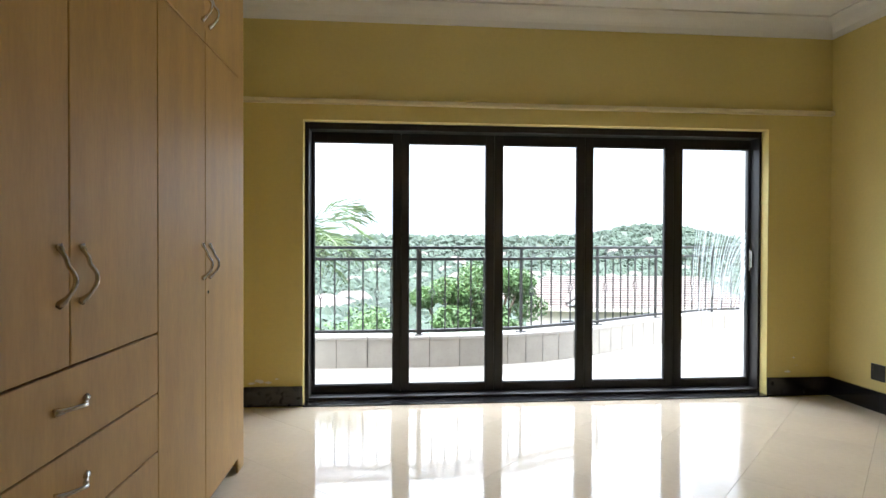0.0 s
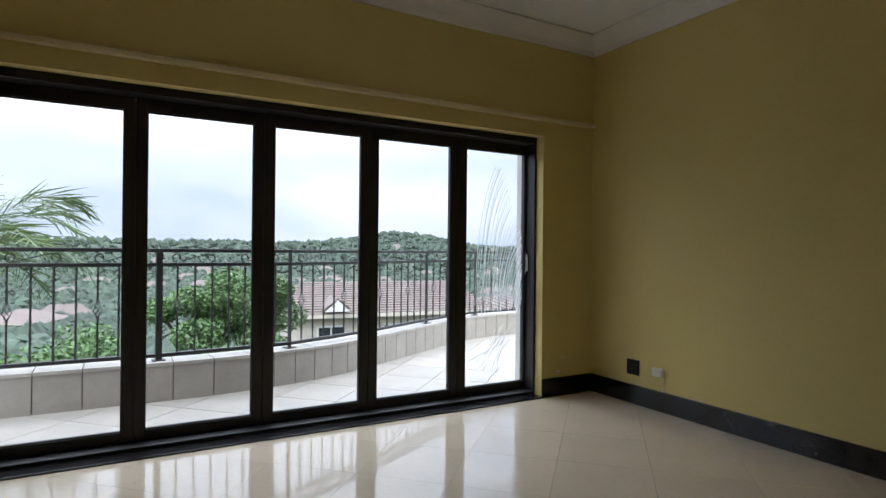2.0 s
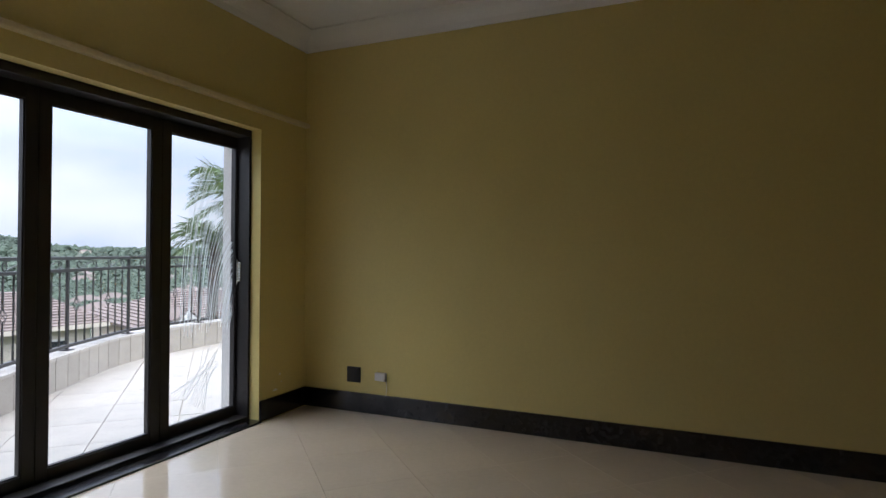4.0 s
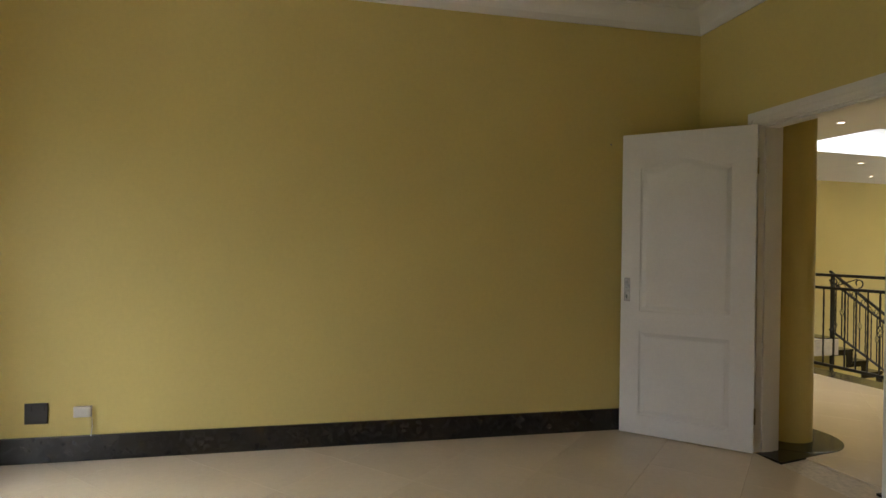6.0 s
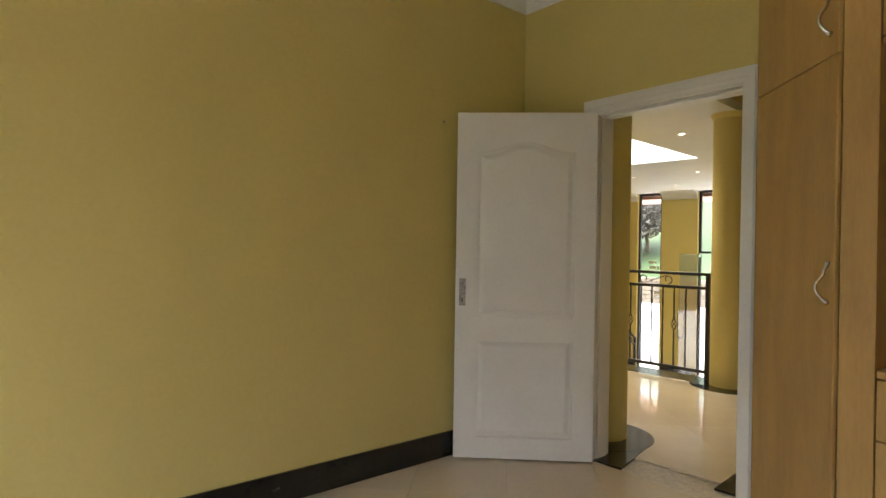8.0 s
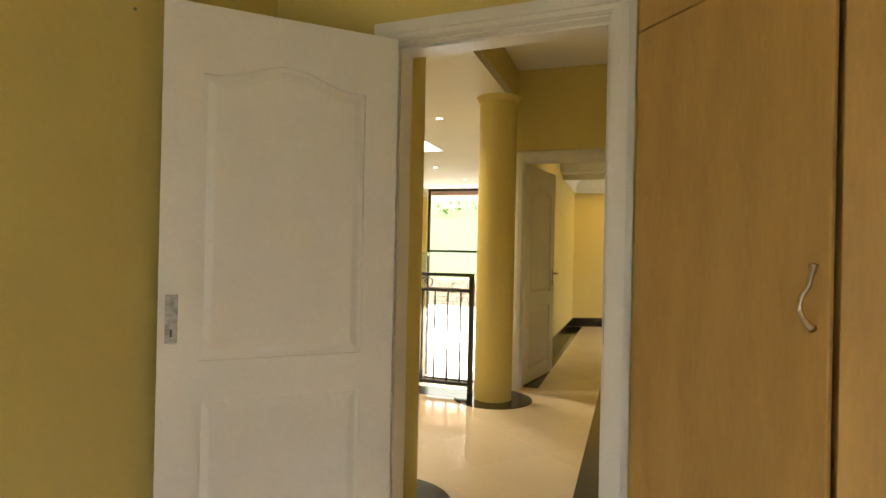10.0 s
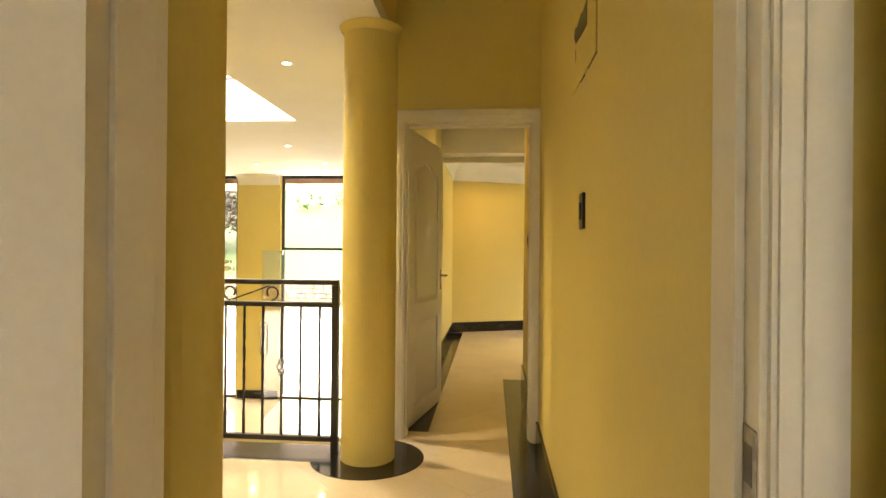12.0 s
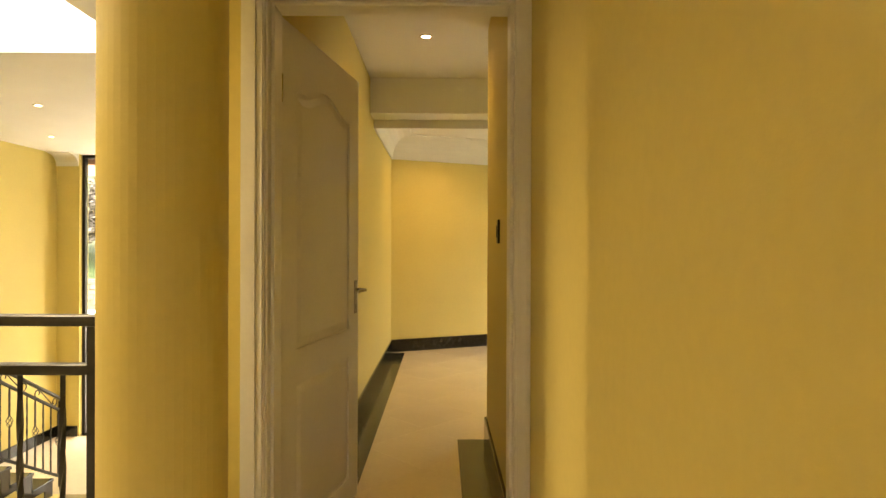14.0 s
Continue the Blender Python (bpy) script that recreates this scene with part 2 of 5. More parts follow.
def cornice_run(bm, a, b, n, zt, zb, out):
    """A coved moulding from a to b, n pointing into the room."""
    prof = [(0, zb), (0.012, zb), (0.016, zb + 0.02)]
    for k in range(7):
        ang = math.pi / 2 * k / 6
        prof.append((0.016 + (out - 0.04) * (1 - math.cos(ang)), zb + 0.02 + (zt - zb - 0.035) * math.sin(ang)))
    prof += [(out - 0.012, zt - 0.012), (out, zt - 0.01), (out, zt), (0, zt)]
    a, b, n = Vector((*a, 0)), Vector((*b, 0)), Vector((*n, 0))
    ends = []
    for p in (a, b):
        ends.append([bm.verts.new((p + n * o) + Vector((0, 0, z))) for o, z in prof])
    k = len(prof)
    for i in range(k):
        bm.faces.new((ends[0][i], ends[0][(i + 1) % k], ends[1][(i + 1) % k], ends[1][i]))
    bm.faces.new(ends[0][::-1])
    bm.faces.new(ends[1])


def cornice_loop(pts, zt, zb, out):
    """Mitred cornice round corners given anticlockwise, the room on the left."""
    bm = bmesh.new()
    prof = [(0, zb), (0.012, zb), (0.016, zb + 0.018)]
    for k in range(7):
        ang = math.pi / 2 * k / 6
        prof.append((0.016 + (out - 0.045) * (1 - math.cos(ang)), zb + 0.02 + (zt - zb - 0.035) * math.sin(ang)))
    prof += [(out - 0.014, zt - 0.014), (out, zt - 0.012), (out, zt + 0.004), (0, zt + 0.004)]
    n = len(pts)
    rings = []
    for i in range(n):
        p, q, r = Vector(pts[i - 1]), Vector(pts[i]), Vector(pts[(i + 1) % n])
        d0, d1 = (q - p).normalized(), (r - q).normalized()
        n0, n1 = Vector((-d0.y, d0.x)), Vector((-d1.y, d1.x))
        mi = (n0 + n1) / (1 + n0.dot(n1))
        rings.append([bm.verts.new((q.x + mi.x * o, q.y + mi.y * o, z)) for o, z in prof])
    k = len(prof)
    for i in range(n):
        a, b = rings[i], rings[(i + 1) % n]
        for j in range(k):
            bm.faces.new((a[j], a[(j + 1) % k], b[(j + 1) % k], b[j]))
    return bm


solid("trim_cornice", cornice_loop([(WX, 0), (0, 0), (0, NY), (WX, NY)], CZ, 2.81, 0.16), CEIL, "white coved plaster cornice", "cornice")
LEDGE = mat("cream_ledge_paint", (0.74, 0.64, 0.38), 0.5, vary=0.06, scale=4, bump=0.1, bscale=60)
solid("trim_ledge", bevel(boxes((WX, -0.002, NY - 0.04, NY + 0.01, 2.205, 2.24)), 0.008), LEDGE, "narrow yellow painted ledge above the window", "ledge")

# skirtings of black granite
SK = 0.147


def skirting(name, x0, x1, y0, y1, z0=0.0, m=None):
    return solid(name, bevel(boxes((x0, x1, y0, y1, z0, z0 + SK)), 0.003), GRANITE, "polished black granite skirting", "skirting", m=m)


skirting("baseboard_east", -0.018, -0.0005, 0.0, NY)
skirting("baseboard_north_a", WX1 + 0.002, -0.019, NY - 0.018, NY - 0.0005)
skirting("baseboard_north_b", WX, WX0 - 0.002, NY - 0.018, NY - 0.0005)
skirting("baseboard_south", DX1 + 0.085, -0.019, 0.0005, 0.018)

# ---- folding glass doors ----
win = thing("window_1", "dark bronze aluminium folding glass doors, five clear panes, closed", "glass doors", kind="structure")
FY0, FY1, FS0 = 4.785, 4.955, 4.888
part("window_frame", bevel(boxes((WX0, WX0 + 0.03, FY0, FY1, 0.0, WZ1), (WX1 - 0.02, WX1, FY0, FY1, 0.0, WZ1),
     (WX0 + 0.03, WX1 - 0.02, FY0, FY1, WZ1 - 0.05, WZ1), (WX0 + 0.03, WX1 - 0.02, FY0, FY1, 0.0, 0.035)), 0.004), BRONZE, win)
GX0, GX1, GZ0, GZ1 = -4.06, -0.562, 0.098, 1.966
PANE = [(-4.06, -3.455), (-3.339, -2.73), (-2.602, -2.0), (-1.874, -1.27), (-1.133, -0.562)]
edges = [WX0 + 0.032] + [(a[1] + b[0]) / 2 for a, b in zip(PANE, PANE[1:])] + [WX1 - 0.022]
for i, (a, b) in enumerate(PANE):
    l, r = edges[i] + 0.002, edges[i + 1] - 0.002
    leaf = part("sash", bevel(boxes((l, a, FS0, FY1 - 0.012, 0.037, WZ1 - 0.053), (b, r, FS0, FY1 - 0.012, 0.037, WZ1 - 0.053),
                (a, b, FS0, FY1 - 0.012, GZ1, WZ1 - 0.053), (a, b, FS0, FY1 - 0.012, 0.037, GZ0)), 0.003), BRONZE, win)
    if i < 4:
        part("cover_strip", bevel(boxes((r - 0.018, r + 0.022, FY1 - 0.0115, FY1 - 0.004, 0.037, WZ1 - 0.053)), 0.002), BRONZE, leaf)
    part("bead", bevel(boxes((a, a + 0.008, FS0 + 0.006, 4.917, GZ0, GZ1), (b - 0.008, b, FS0 + 0.006, 4.917, GZ0, GZ1),
         (a + 0.008, b - 0.008, FS0 + 0.006, 4.917, GZ1 - 0.008, GZ1), (a + 0.008, b - 0.008, FS0 + 0.006, 4.917, GZ0, GZ0 + 0.008)), 0.002), BRONZE, leaf)
    g = part("pane", boxes((a + 0.001, b - 0.001, 4.918, 4.924, GZ0 + 0.001, GZ1 - 0.001)), GLASS, leaf, "clear glass pane")
    g.visible_shadow = False
    if i in (0, 4):
        hx = b + 0.01 if i == 4 else b + 0.03
        part("handle", bevel(boxes((hx - 0.009, hx + 0.009, FS0 - 0.01, FS0 + 0.002, 0.98, 1.16), (hx - 0.005, hx + 0.005, FS0 - 0.034, FS0 - 0.01, 1.0, 1.14)), 0.003), BRONZE if i == 0 else STEEL, leaf, "slim door pull")
part("sill", bevel(boxes((WX0 + 0.002, WX1 - 0.002, NY - 0.035, FY0 - 0.001, -0.02, 0.012)), 0.003), GRANITE, win, "black granite threshold")


# ---- panelled white doors ----
def panel_door(m, label, handed=1, lever=False):
    """A two-panel moulded leaf: hinge edge at x 0, running to +x, front face towards -y."""
    W, H, T = 0.813, 2.032, 0.04
    d = thing("door_leaf", label, "door", m)
    bm = bmesh.new()
    pan = [(0.135, 0.125, W - 0.125, 0.70), (0.135, 0.83, W - 0.125, 1.86)]
    box(bm, 0, W, 0.010, T - 0.010, 0, H)
    for y0, y1 in ((0, 0.010), (T - 0.010, T)):
        box(bm, 0, 0.125, y0, y1, 0, H)
        box(bm, W - 0.125, W, y0, y1, 0, H)
        box(bm, 0.125, W - 0.125, y0, y1, 0, 0.125)
        box(bm, 0.125, W - 0.125, y0, y1, 0.70, 0.83)
        # arched top rail
        k = 16
        xs = [0.125 + (W - 0.25) * i / k for i in range(k + 1)]
        def arch(x):
            u = abs((x - W / 2) / ((W - 0.25) / 2))
            return 1.80 + 0.06 * (0.5 + 0.5 * math.cos(math.pi * min(1, u * 1.15)))
        for xa, xb in zip(xs, xs[1:]):
            v = [bm.verts.new(p) for y in (y0, y1) for p in ((xa, y, arch(xa)), (xb, y, arch(xb)), (xb, y, H), (xa, y, H))]
            for q in ((0, 1, 2, 3), (7, 6, 5, 4), (0, 4, 5, 1), (3, 2, 6, 7)):
                bm.faces.new([v[i] for i in q])
    part("slab", bm, WHITE, d)
    for nm, z0, z1 in (("lower_panel", 0.125, 0.70), ("upper_panel", 0.83, 1.80)):
        bm = bmesh.new()
        for s in (0, 1):
            ya, yb = (0.0098, 0.0012) if s == 0 else (T - 0.0098, T - 0.0012)
            x0, x1 = 0.125, W - 0.125
            k = 16
            rim, inn = [], []
            up = [x0 + (x1 - x0) * i / k for i in range(k + 1)]
            def top(x, off):
                if z1 < 1:
                    return z1 - off
                u = abs((x - W / 2) / ((x1 - x0) / 2))
                return 1.80 + 0.06 * (0.5 + 0.5 * math.cos(math.pi * min(1, u * 1.15))) - off
            def ring(off, y):
                sx = (x1 - x0 - 2 * off) / (x1 - x0)
                pts = [(x0 + off, y, z0 + off), (x1 - off, y, z0 + off)]
                pts += [(x0 + off + (x - x0) * sx, y, top(x, off)) for x in reversed(up)]
                return [bm.verts.new(p) for p in pts]
            r = [ring(0.002, ya), ring(0.014, ya), ring(0.036, yb + (ya - yb) * 0.15), ring(0.042, yb)]
            for a, b in zip(r, r[1:]):
                n = len(a)
                for i in range(n):
                    bm.faces.new((a[i], a[(i + 1) % n], b[(i + 1) % n], b[i]))
            bm.faces.new(r[-1])
        part(nm, bm, WHITE, d)
    lk = part("lock_plate", bevel(boxes((W - 0.060, W - 0.022, -0.0035, 0.0, 0.895, 1.055), (W - 0.060, W - 0.022, T, T + 0.0035, 0.895, 1.055)), 0.0012), LOCK, d, "worn steel lock plate without its handle")
    part("keyhole", boxes((W - 0.0445, W - 0.0375, -0.0045, -0.003, 0.915, 0.94)), PLASTIC_B, lk)
    part("keyhole", boxes((W - 0.0445, W - 0.0375, T + 0.003, T + 0.0045, 0.915, 0.94)), PLASTIC_B, lk)
    bm = bmesh.new()
    lathe(bm, [(0.009, 0), (0.010, 0.006), (0.007, 0.007)], 12, Matrix.Translation((W - 0.041, -0.0035, 1.01)) @ Euler((radians(90), 0, 0)).to_matrix().to_4x4())
    part("spindle_collar", bm, STEEL, lk)
    for sx, sz in ((-0.053, 0.902), (-0.029, 0.902), (-0.053, 1.048), (-0.029, 1.048)):
        bm = bmesh.new()
        lathe(bm, [(0.003, 0), (0.002, 0.001)], 8, Matrix.Translation((W + sx, -0.0035, sz)) @ Euler((radians(90), 0, 0)).to_matrix().to_4x4())
        part("screw", bm, PLASTIC_B, lk)
    if lever:
        bm = bmesh.new()
        tube(bm, [(W - 0.041, T, 1.01), (W - 0.041, T + 0.05, 1.01), (W - 0.051, T + 0.055, 1.01), (W - 0.15, T + 0.055, 1.01)], 0.008)
        tube(bm, [(W - 0.041, 0, 1.01), (W - 0.041, -0.05, 1.01), (W - 0.051, -0.055, 1.01), (W - 0.15, -0.055, 1.01)], 0.008)
        part("lever", bm, STEEL, lk, smooth=True)
    for z in (0.22, 1.78):
        bm = bmesh.new()
        lathe(bm, [(0.006, z - 0.05), (0.006, z + 0.05)], 10, Matrix.Translation((-0.004, T if handed < 0 else 0, 0)))
        part("hinge", bm, STEEL, d)
    return d


def architrave(bm, x0, x1, z1, y, out, w=0.078, near=None):
    """A stepped surround on the wall face y, standing out by out."""
    s = 1 if out > 0 else -1
    for off, wd, dp in ((0.0, w, 0.012), (0.006, w - 0.02, 0.018), (0.028, 0.03, 0.024)):
        yy = sorted((y, y + s * dp))
        a, b = off, off + wd if off == 0 else min(w - 0.006, off + wd)
        box(bm, x0 - (b if near is None else min(b, near)), x0 - a, *yy, 0, z1 + b)
        box(bm, x1 + a, x1 + b, *yy, 0, z1 + b)
        box(bm, x0 - a, x1 + a, *yy, z1 + a, z1 + b)


def door_frame(name, x0, x1, z1, y0, y1, label, m=None, near=None):
    f = thing(name, label, "door frame", m, kind="structure")
    part("lining", bevel(boxes((x0, x0 + 0.018, y0 - 0.002, y1 + 0.002, 0, z1), (x1 - 0.018, x1, y0 - 0.002, y1 + 0.002, 0, z1), (x0 + 0.018, x1 - 0.018, y0 - 0.002, y1 + 0.002, z1 - 0.018, z1)), 0.002), WHITE, f)
    ym = (y0 + y1) / 2
    part("door_stop", bevel(boxes((x0 + 0.018, x0 + 0.03, ym - 0.043, ym + 0.043, 0, z1 - 0.018), (x1 - 0.03, x1 - 0.018, ym - 0.043, ym + 0.043, 0, z1 - 0.018), (x0 + 0.03, x1 - 0.03, ym - 0.043, ym + 0.043, z1 - 0.03, z1 - 0.018)), 0.002), WHITE, f)
    bm = bmesh.new()
    architrave(bm, x0 + 0.01, x1 - 0.01, z1 - 0.01, y1, 1, near=near)
    part("architrave", bm, WHITE, f)
    bm = bmesh.new()
    architrave(bm, x0 + 0.01, x1 - 0.01, z1 - 0.01, y0, -1, near=near)
    part("architrave", bm, WHITE, f)
    return f


fr = door_frame("door_1_frame", DX0, DX1, DZ, -SW, 0.0, "white painted bedroom door frame with stepped moulding")
part("strike_plate", bevel(boxes((DX0 + 0.018, DX0 + 0.0205, -0.040, -0.002, 0.92, 1.03)), 0.001), LOCK, fr, "worn steel strike plate")
part("latch_hole", boxes((DX0 + 0.0203, DX0 + 0.021, -0.034, -0.010, 0.965, 1.01)), PLASTIC_B, fr, "dark latch hole")
ang = math.degrees(math.atan2(0.618 - 0.03, -0.045 + 0.595))
panel_door(pose(-0.592, 0.022, 0.012, 0, 0, ang) , "white two-panel moulded door standing open against the wall")

# ---- wardrobes ----


def wave_handle(bm, L=0.145, r=0.0058):
    """A waved pull along z, standing out towards -y, centred on the origin, deepest below its middle, with flared ends."""
    pts = []
    for i in range(23):
        u = i / 22
        z = (0.5 - u) * L
        f = math.sin(math.pi * (u ** 1.35)) ** 0.9 if u < 1 else 0
        g = 0.25 * math.exp(-((u - 0.33) / 0.1) ** 2)
        pts.append((0.004 * math.sin(2 * math.pi * u), -0.042 * max(0, f * (1 - g)), z))
    tube(bm, pts, r, 8)
    for i, v in enumerate(bm.verts):
        k = i // 8
        if k < 23:
            e = 1 + 0.9 * max(0, abs(k - 11) / 11 - 0.72) / 0.28
            c = Vector(pts[k])
            v.co = c + (v.co - c) * e
    return bm


def leaf_front(parent, name, x0, x1, z0, z1, hx=None, hz=None, flat=False, g=0.002, key=False):
    """A door or drawer front in the plane y 0, 18 mm thick, facing -y."""
    f = part(name, bevel(boxes((x0 + g, x1 - g, -0.018, 0, z0 + g, z1 - g)), 0.0045, 3), WOODP, parent)
    if hx is not None:
        bm = wave_handle(bmesh.new())
        m = Matrix.Translation((hx, -0.018, hz)) @ (Euler((0, radians(90), 0)).to_matrix().to_4x4() if flat else Matrix())
        bmesh.ops.transform(bm, matrix=m, verts=bm.verts)
        part("handle", bm, STEEL, f, "waved satin steel pull", smooth=True)
    if key:
        bm = bmesh.new()
        lathe(bm, [(0.008, 0), (0.007, 0.003)], 12, Matrix.Translation((x0 + 0.03, -0.018, 0.985)) @ Euler((radians(90), 0, 0)).to_matrix().to_4x4())
        part("keyhole", bm, STEEL, f)
    return f


TOPW = 2.86


def carcass(parent, x0, x1, z1, depth, back=True):
    part("carcass", bevel(boxes((x0, x0 + 0.018, 0.001, depth, 0, z1), (x1 - 0.018, x1, 0.001, depth, 0, z1), (x0 + 0.018, x1 - 0.018, 0.001, depth, z1 - 0.018, z1),
         (x0 + 0.018, x1 - 0.018, 0.001, depth, 0.08, 0.098), (x0 + 0.018, x1 - 0.018, depth - 0.012, depth, 0.098, z1 - 0.018)), 0.001, 1), WOODP, parent)
    part("plinth", boxes((x0 + 0.018, x1 - 0.018, 0.04, 0.058, 0, 0.08)), PLASTIC_B, parent, "dark recessed plinth")


# along the west wall, fronts facing east: local x runs north
WEST = pose(-4.268, 0, 0, 0, 0, 90)
SEAM = 2.04
w = thing("wardrobe_unit", "tall maple veneer wardrobe unit with two full-height doors", "wardrobe", WEST, group="built-in wardrobe")
carcass(w, 2.447, 3.60, TOPW, 0.59)
leaf_front(w, "door", 2.465, 2.957, 0.08, SEAM, 2.957 - 0.045, 1.12)
leaf_front(w, "door", 2.957, 3.485, 0.08, SEAM, 2.957 + 0.045, 1.12, key=True)
leaf_front(w, "upper_door", 2.465, 2.957, SEAM, TOPW, 2.957 - 0.045, 2.19)
leaf_front(w, "upper_door", 2.957, 3.485, SEAM, TOPW, 2.957 + 0.045, 2.19)
part("end_strip", bevel(boxes((3.487, 3.60, -0.012, 0, 0.0, TOPW)), 0.004), WOODP, w)
for n, (a, b) in enumerate(((1.37, 2.447), (0.3, 1.37))):
    w = thing("wardrobe_unit", "maple veneer wardrobe unit with two doors above four drawers", "wardrobe", WEST, group="built-in wardrobe")
    carcass(w, a, b, TOPW, 0.59)
    mid = 1.935 if n == 0 else 0.835
    hi = 2.465 if n == 0 else 1.37
    lo = 1.405 if n == 0 else 0.3
    leaf_front(w, "door", lo, mid, 0.892, SEAM, mid - 0.05, 1.12)
    leaf_front(w, "door", mid, hi, 0.892, SEAM, mid + 0.05, 1.12)
    leaf_front(w, "upper_door", lo, mid, SEAM, TOPW, mid - 0.05, 2.19)
    leaf_front(w, "upper_door", mid, hi, SEAM, TOPW, mid + 0.05, 2.19)
    for z0, z1 in ((0.687, 0.89), (0.489, 0.687), (0.29, 0.489), (0.08, 0.29)):
        leaf_front(w, "drawer", lo, hi, z0, z1, mid, (z0 + z1) / 2 + 0.01, flat=True)

# beside the door: a diagonal corner unit, then a dressing unit along the south wall
A, B = Vector((-1.513, 0.06)), Vector((-1.965, 0.512))
LD = (B - A).length
DIAG = Matrix.Translation((B.x, B.y, 0)) @ Euler((0, 0, math.atan2(A.y - B.y, A.x - B.x) + math.pi)).to_matrix().to_4x4()
w = thing("corner_wardrobe", "maple veneer corner wardrobe with one diagonal door", "wardrobe", DIAG, group="built-in wardrobe")
S2 = 1.95
# local x runs from B (0) towards -LD at A, local -y faces the room
leaf_front(w, "door", -LD + 0.004, -0.004, 0.08, S2, -0.042, 1.145)
leaf_front(w, "upper_door", -LD + 0.004, -0.004, S2, TOPW, -0.048, 2.1)
part("plinth", boxes((-LD + 0.03, -0.03, 0.04, 0.058, 0, 0.08)), PLASTIC_B, w, "dark recessed plinth")
part("carcass", boxes((-LD + 0.03, -0.03, 0.002, 0.016, 0.09, TOPW - 0.01)), WOODP, w)

w = thing("dressing_unit", "maple veneer dressing unit with an open recess above drawers", "dresser", pose(0, 0.512, 0, 0, 0, 180), group="built-in wardrobe")
# local x runs west, local -y faces the room
x0, x1 = 1.967, 2.85
part("filler", bevel(boxes((x0, x0 + 0.105, -0.018, 0.5, 0, TOPW)), 0.003), WOODP, w)
part("side_panel", bevel(boxes((x1 - 0.02, x1, -0.018, 0.5, 0, TOPW)), 0.003), WOODP, w)
part("back_panel", boxes((x0 + 0.105, x1 - 0.02, 0.45, 0.462, 0.08, TOPW)), WOODD, w)
part("counter", bevel(boxes((x0 + 0.106, x1 - 0.021, -0.01, 0.449, 0.835, 0.862)), 0.004), WOODP, w)
part("shelf", bevel(boxes((x0 + 0.106, x1 - 0.021, -0.0, 0.449, 1.95, 1.97)), 0.003), WOODP, w)
leaf_front(w, "upper_door", x0 + 0.107, (x0 + x1) / 2 + 0.04, 1.972, TOPW, (x0 + x1) / 2, 2.1)
leaf_front(w, "upper_door", (x0 + x1) / 2 + 0.04, x1 - 0.02, 1.972, TOPW, (x0 + x1) / 2 + 0.09, 2.1)
for z0, z1 in ((0.63, 0.832), (0.43, 0.63), (0.24, 0.43), (0.08, 0.24)):
    leaf_front(w, "drawer", x0 + 0.107, x1 - 0.022, z0, z1, (x0 + x1) / 2 + 0.04, (z0 + z1) / 2, flat=True)

# ---- sockets on the east wall ----
s = thing("double_socket", "black double power socket low on the wall", "socket", pose(0, 4.236, 0.281))
part("plate", bevel(boxes((-0.011, -0.0005, -0.059, 0.059, -0.059, 0.059)), 0.003), PLASTIC_B, s)
part("rocker", bevel(boxes((-0.015, -0.0112, -0.045, -0.02, 0.015, 0.045)), 0.002), PLASTIC_B, s)
part("rocker", bevel(boxes((-0.015, -0.0112, 0.02, 0.045, 0.015, 0.045)), 0.002), PLASTIC_B, s)
s = thing("wall_box", "small white cable box with a thin wire running down", "cable box", pose(0, 3.995, 0.285))
part("cover", bevel(boxes((-0.030, -0.0005, -0.045, 0.045, -0.03, 0.03)), 0.004), PLASTIC_W, s)
part("lid_edge", bevel(boxes((-0.035, -0.0302, -0.036, 0.036, -0.022, 0.022)), 0.002), PLASTIC_W, s)
bm = tube(bmesh.new(), [(-0.01, -0.04, -0.02), (-0.012, -0.048, -0.04), (-0.006, -0.047, -0.09), (-0.022, -0.046, -0.14)], 0.0025, 6)
part("wire", bm, PLASTIC_W, s)
s = thing("wall_screw", "small dark screw stuck in the plain wall", "screw", pose(-0.0005, 0.70, 1.99, 0, -90, 0))
part("head", lathe(bmesh.new(), [(0.005, 0), (0.006, 0.004), (0.003, 0.006)], 10), LOCK, s)

# flaked paint low on the window wall
FLAKE = mat("bare_plaster", (0.78, 0.75, 0.68), 0.9, vary=0.1, scale=30)
rf = random.Random(4)
for fx, fz, fs_ in ((-4.42, 0.185, 0.03), (-4.36, 0.175, 0.022), (-4.48, 0.17, 0.02), (-4.30, 0.20, 0.012), (-0.30, 0.30, 0.012), (-0.28, 0.24, 0.008), (-0.35, 0.19, 0.02)):
    bm = bmesh.new()
    pts = [(fx + fs_ * rf.uniform(0.6, 1.6) * math.cos(a), fz + fs_ * rf.uniform(0.25, 0.6) * math.sin(a)) for a in [2 * math.pi * i / 9 for i in range(9)]]
    va = [bm.verts.new((x, NY - 0.0004, z)) for x, z in pts]
    vb = [bm.verts.new((x, NY - 0.0016, z)) for x, z in pts]
    bm.faces.new(vb)
    for i in range(9):
        bm.faces.new((va[i], va[(i + 1) % 9], vb[(i + 1) % 9], vb[i]))
    solid("wall_flake", bm, FLAKE, "small patch of flaked paint above the skirting", "paint flake", group="flaked paint")

# ---- hall shell, in the corridor's frame ----
HC = 2.52    # hall ceiling
LZ = -1.44   # lower floor
CC = 2.86    # corridor ceiling
EX = 5.7     # hall east wall
SY = -9.18   # hall glass wall
D2Y = -3.03  # face of the second door wall
VY = -2.82   # edge of the upper floor
NE = -0.30   # hall side of the bedroom wall

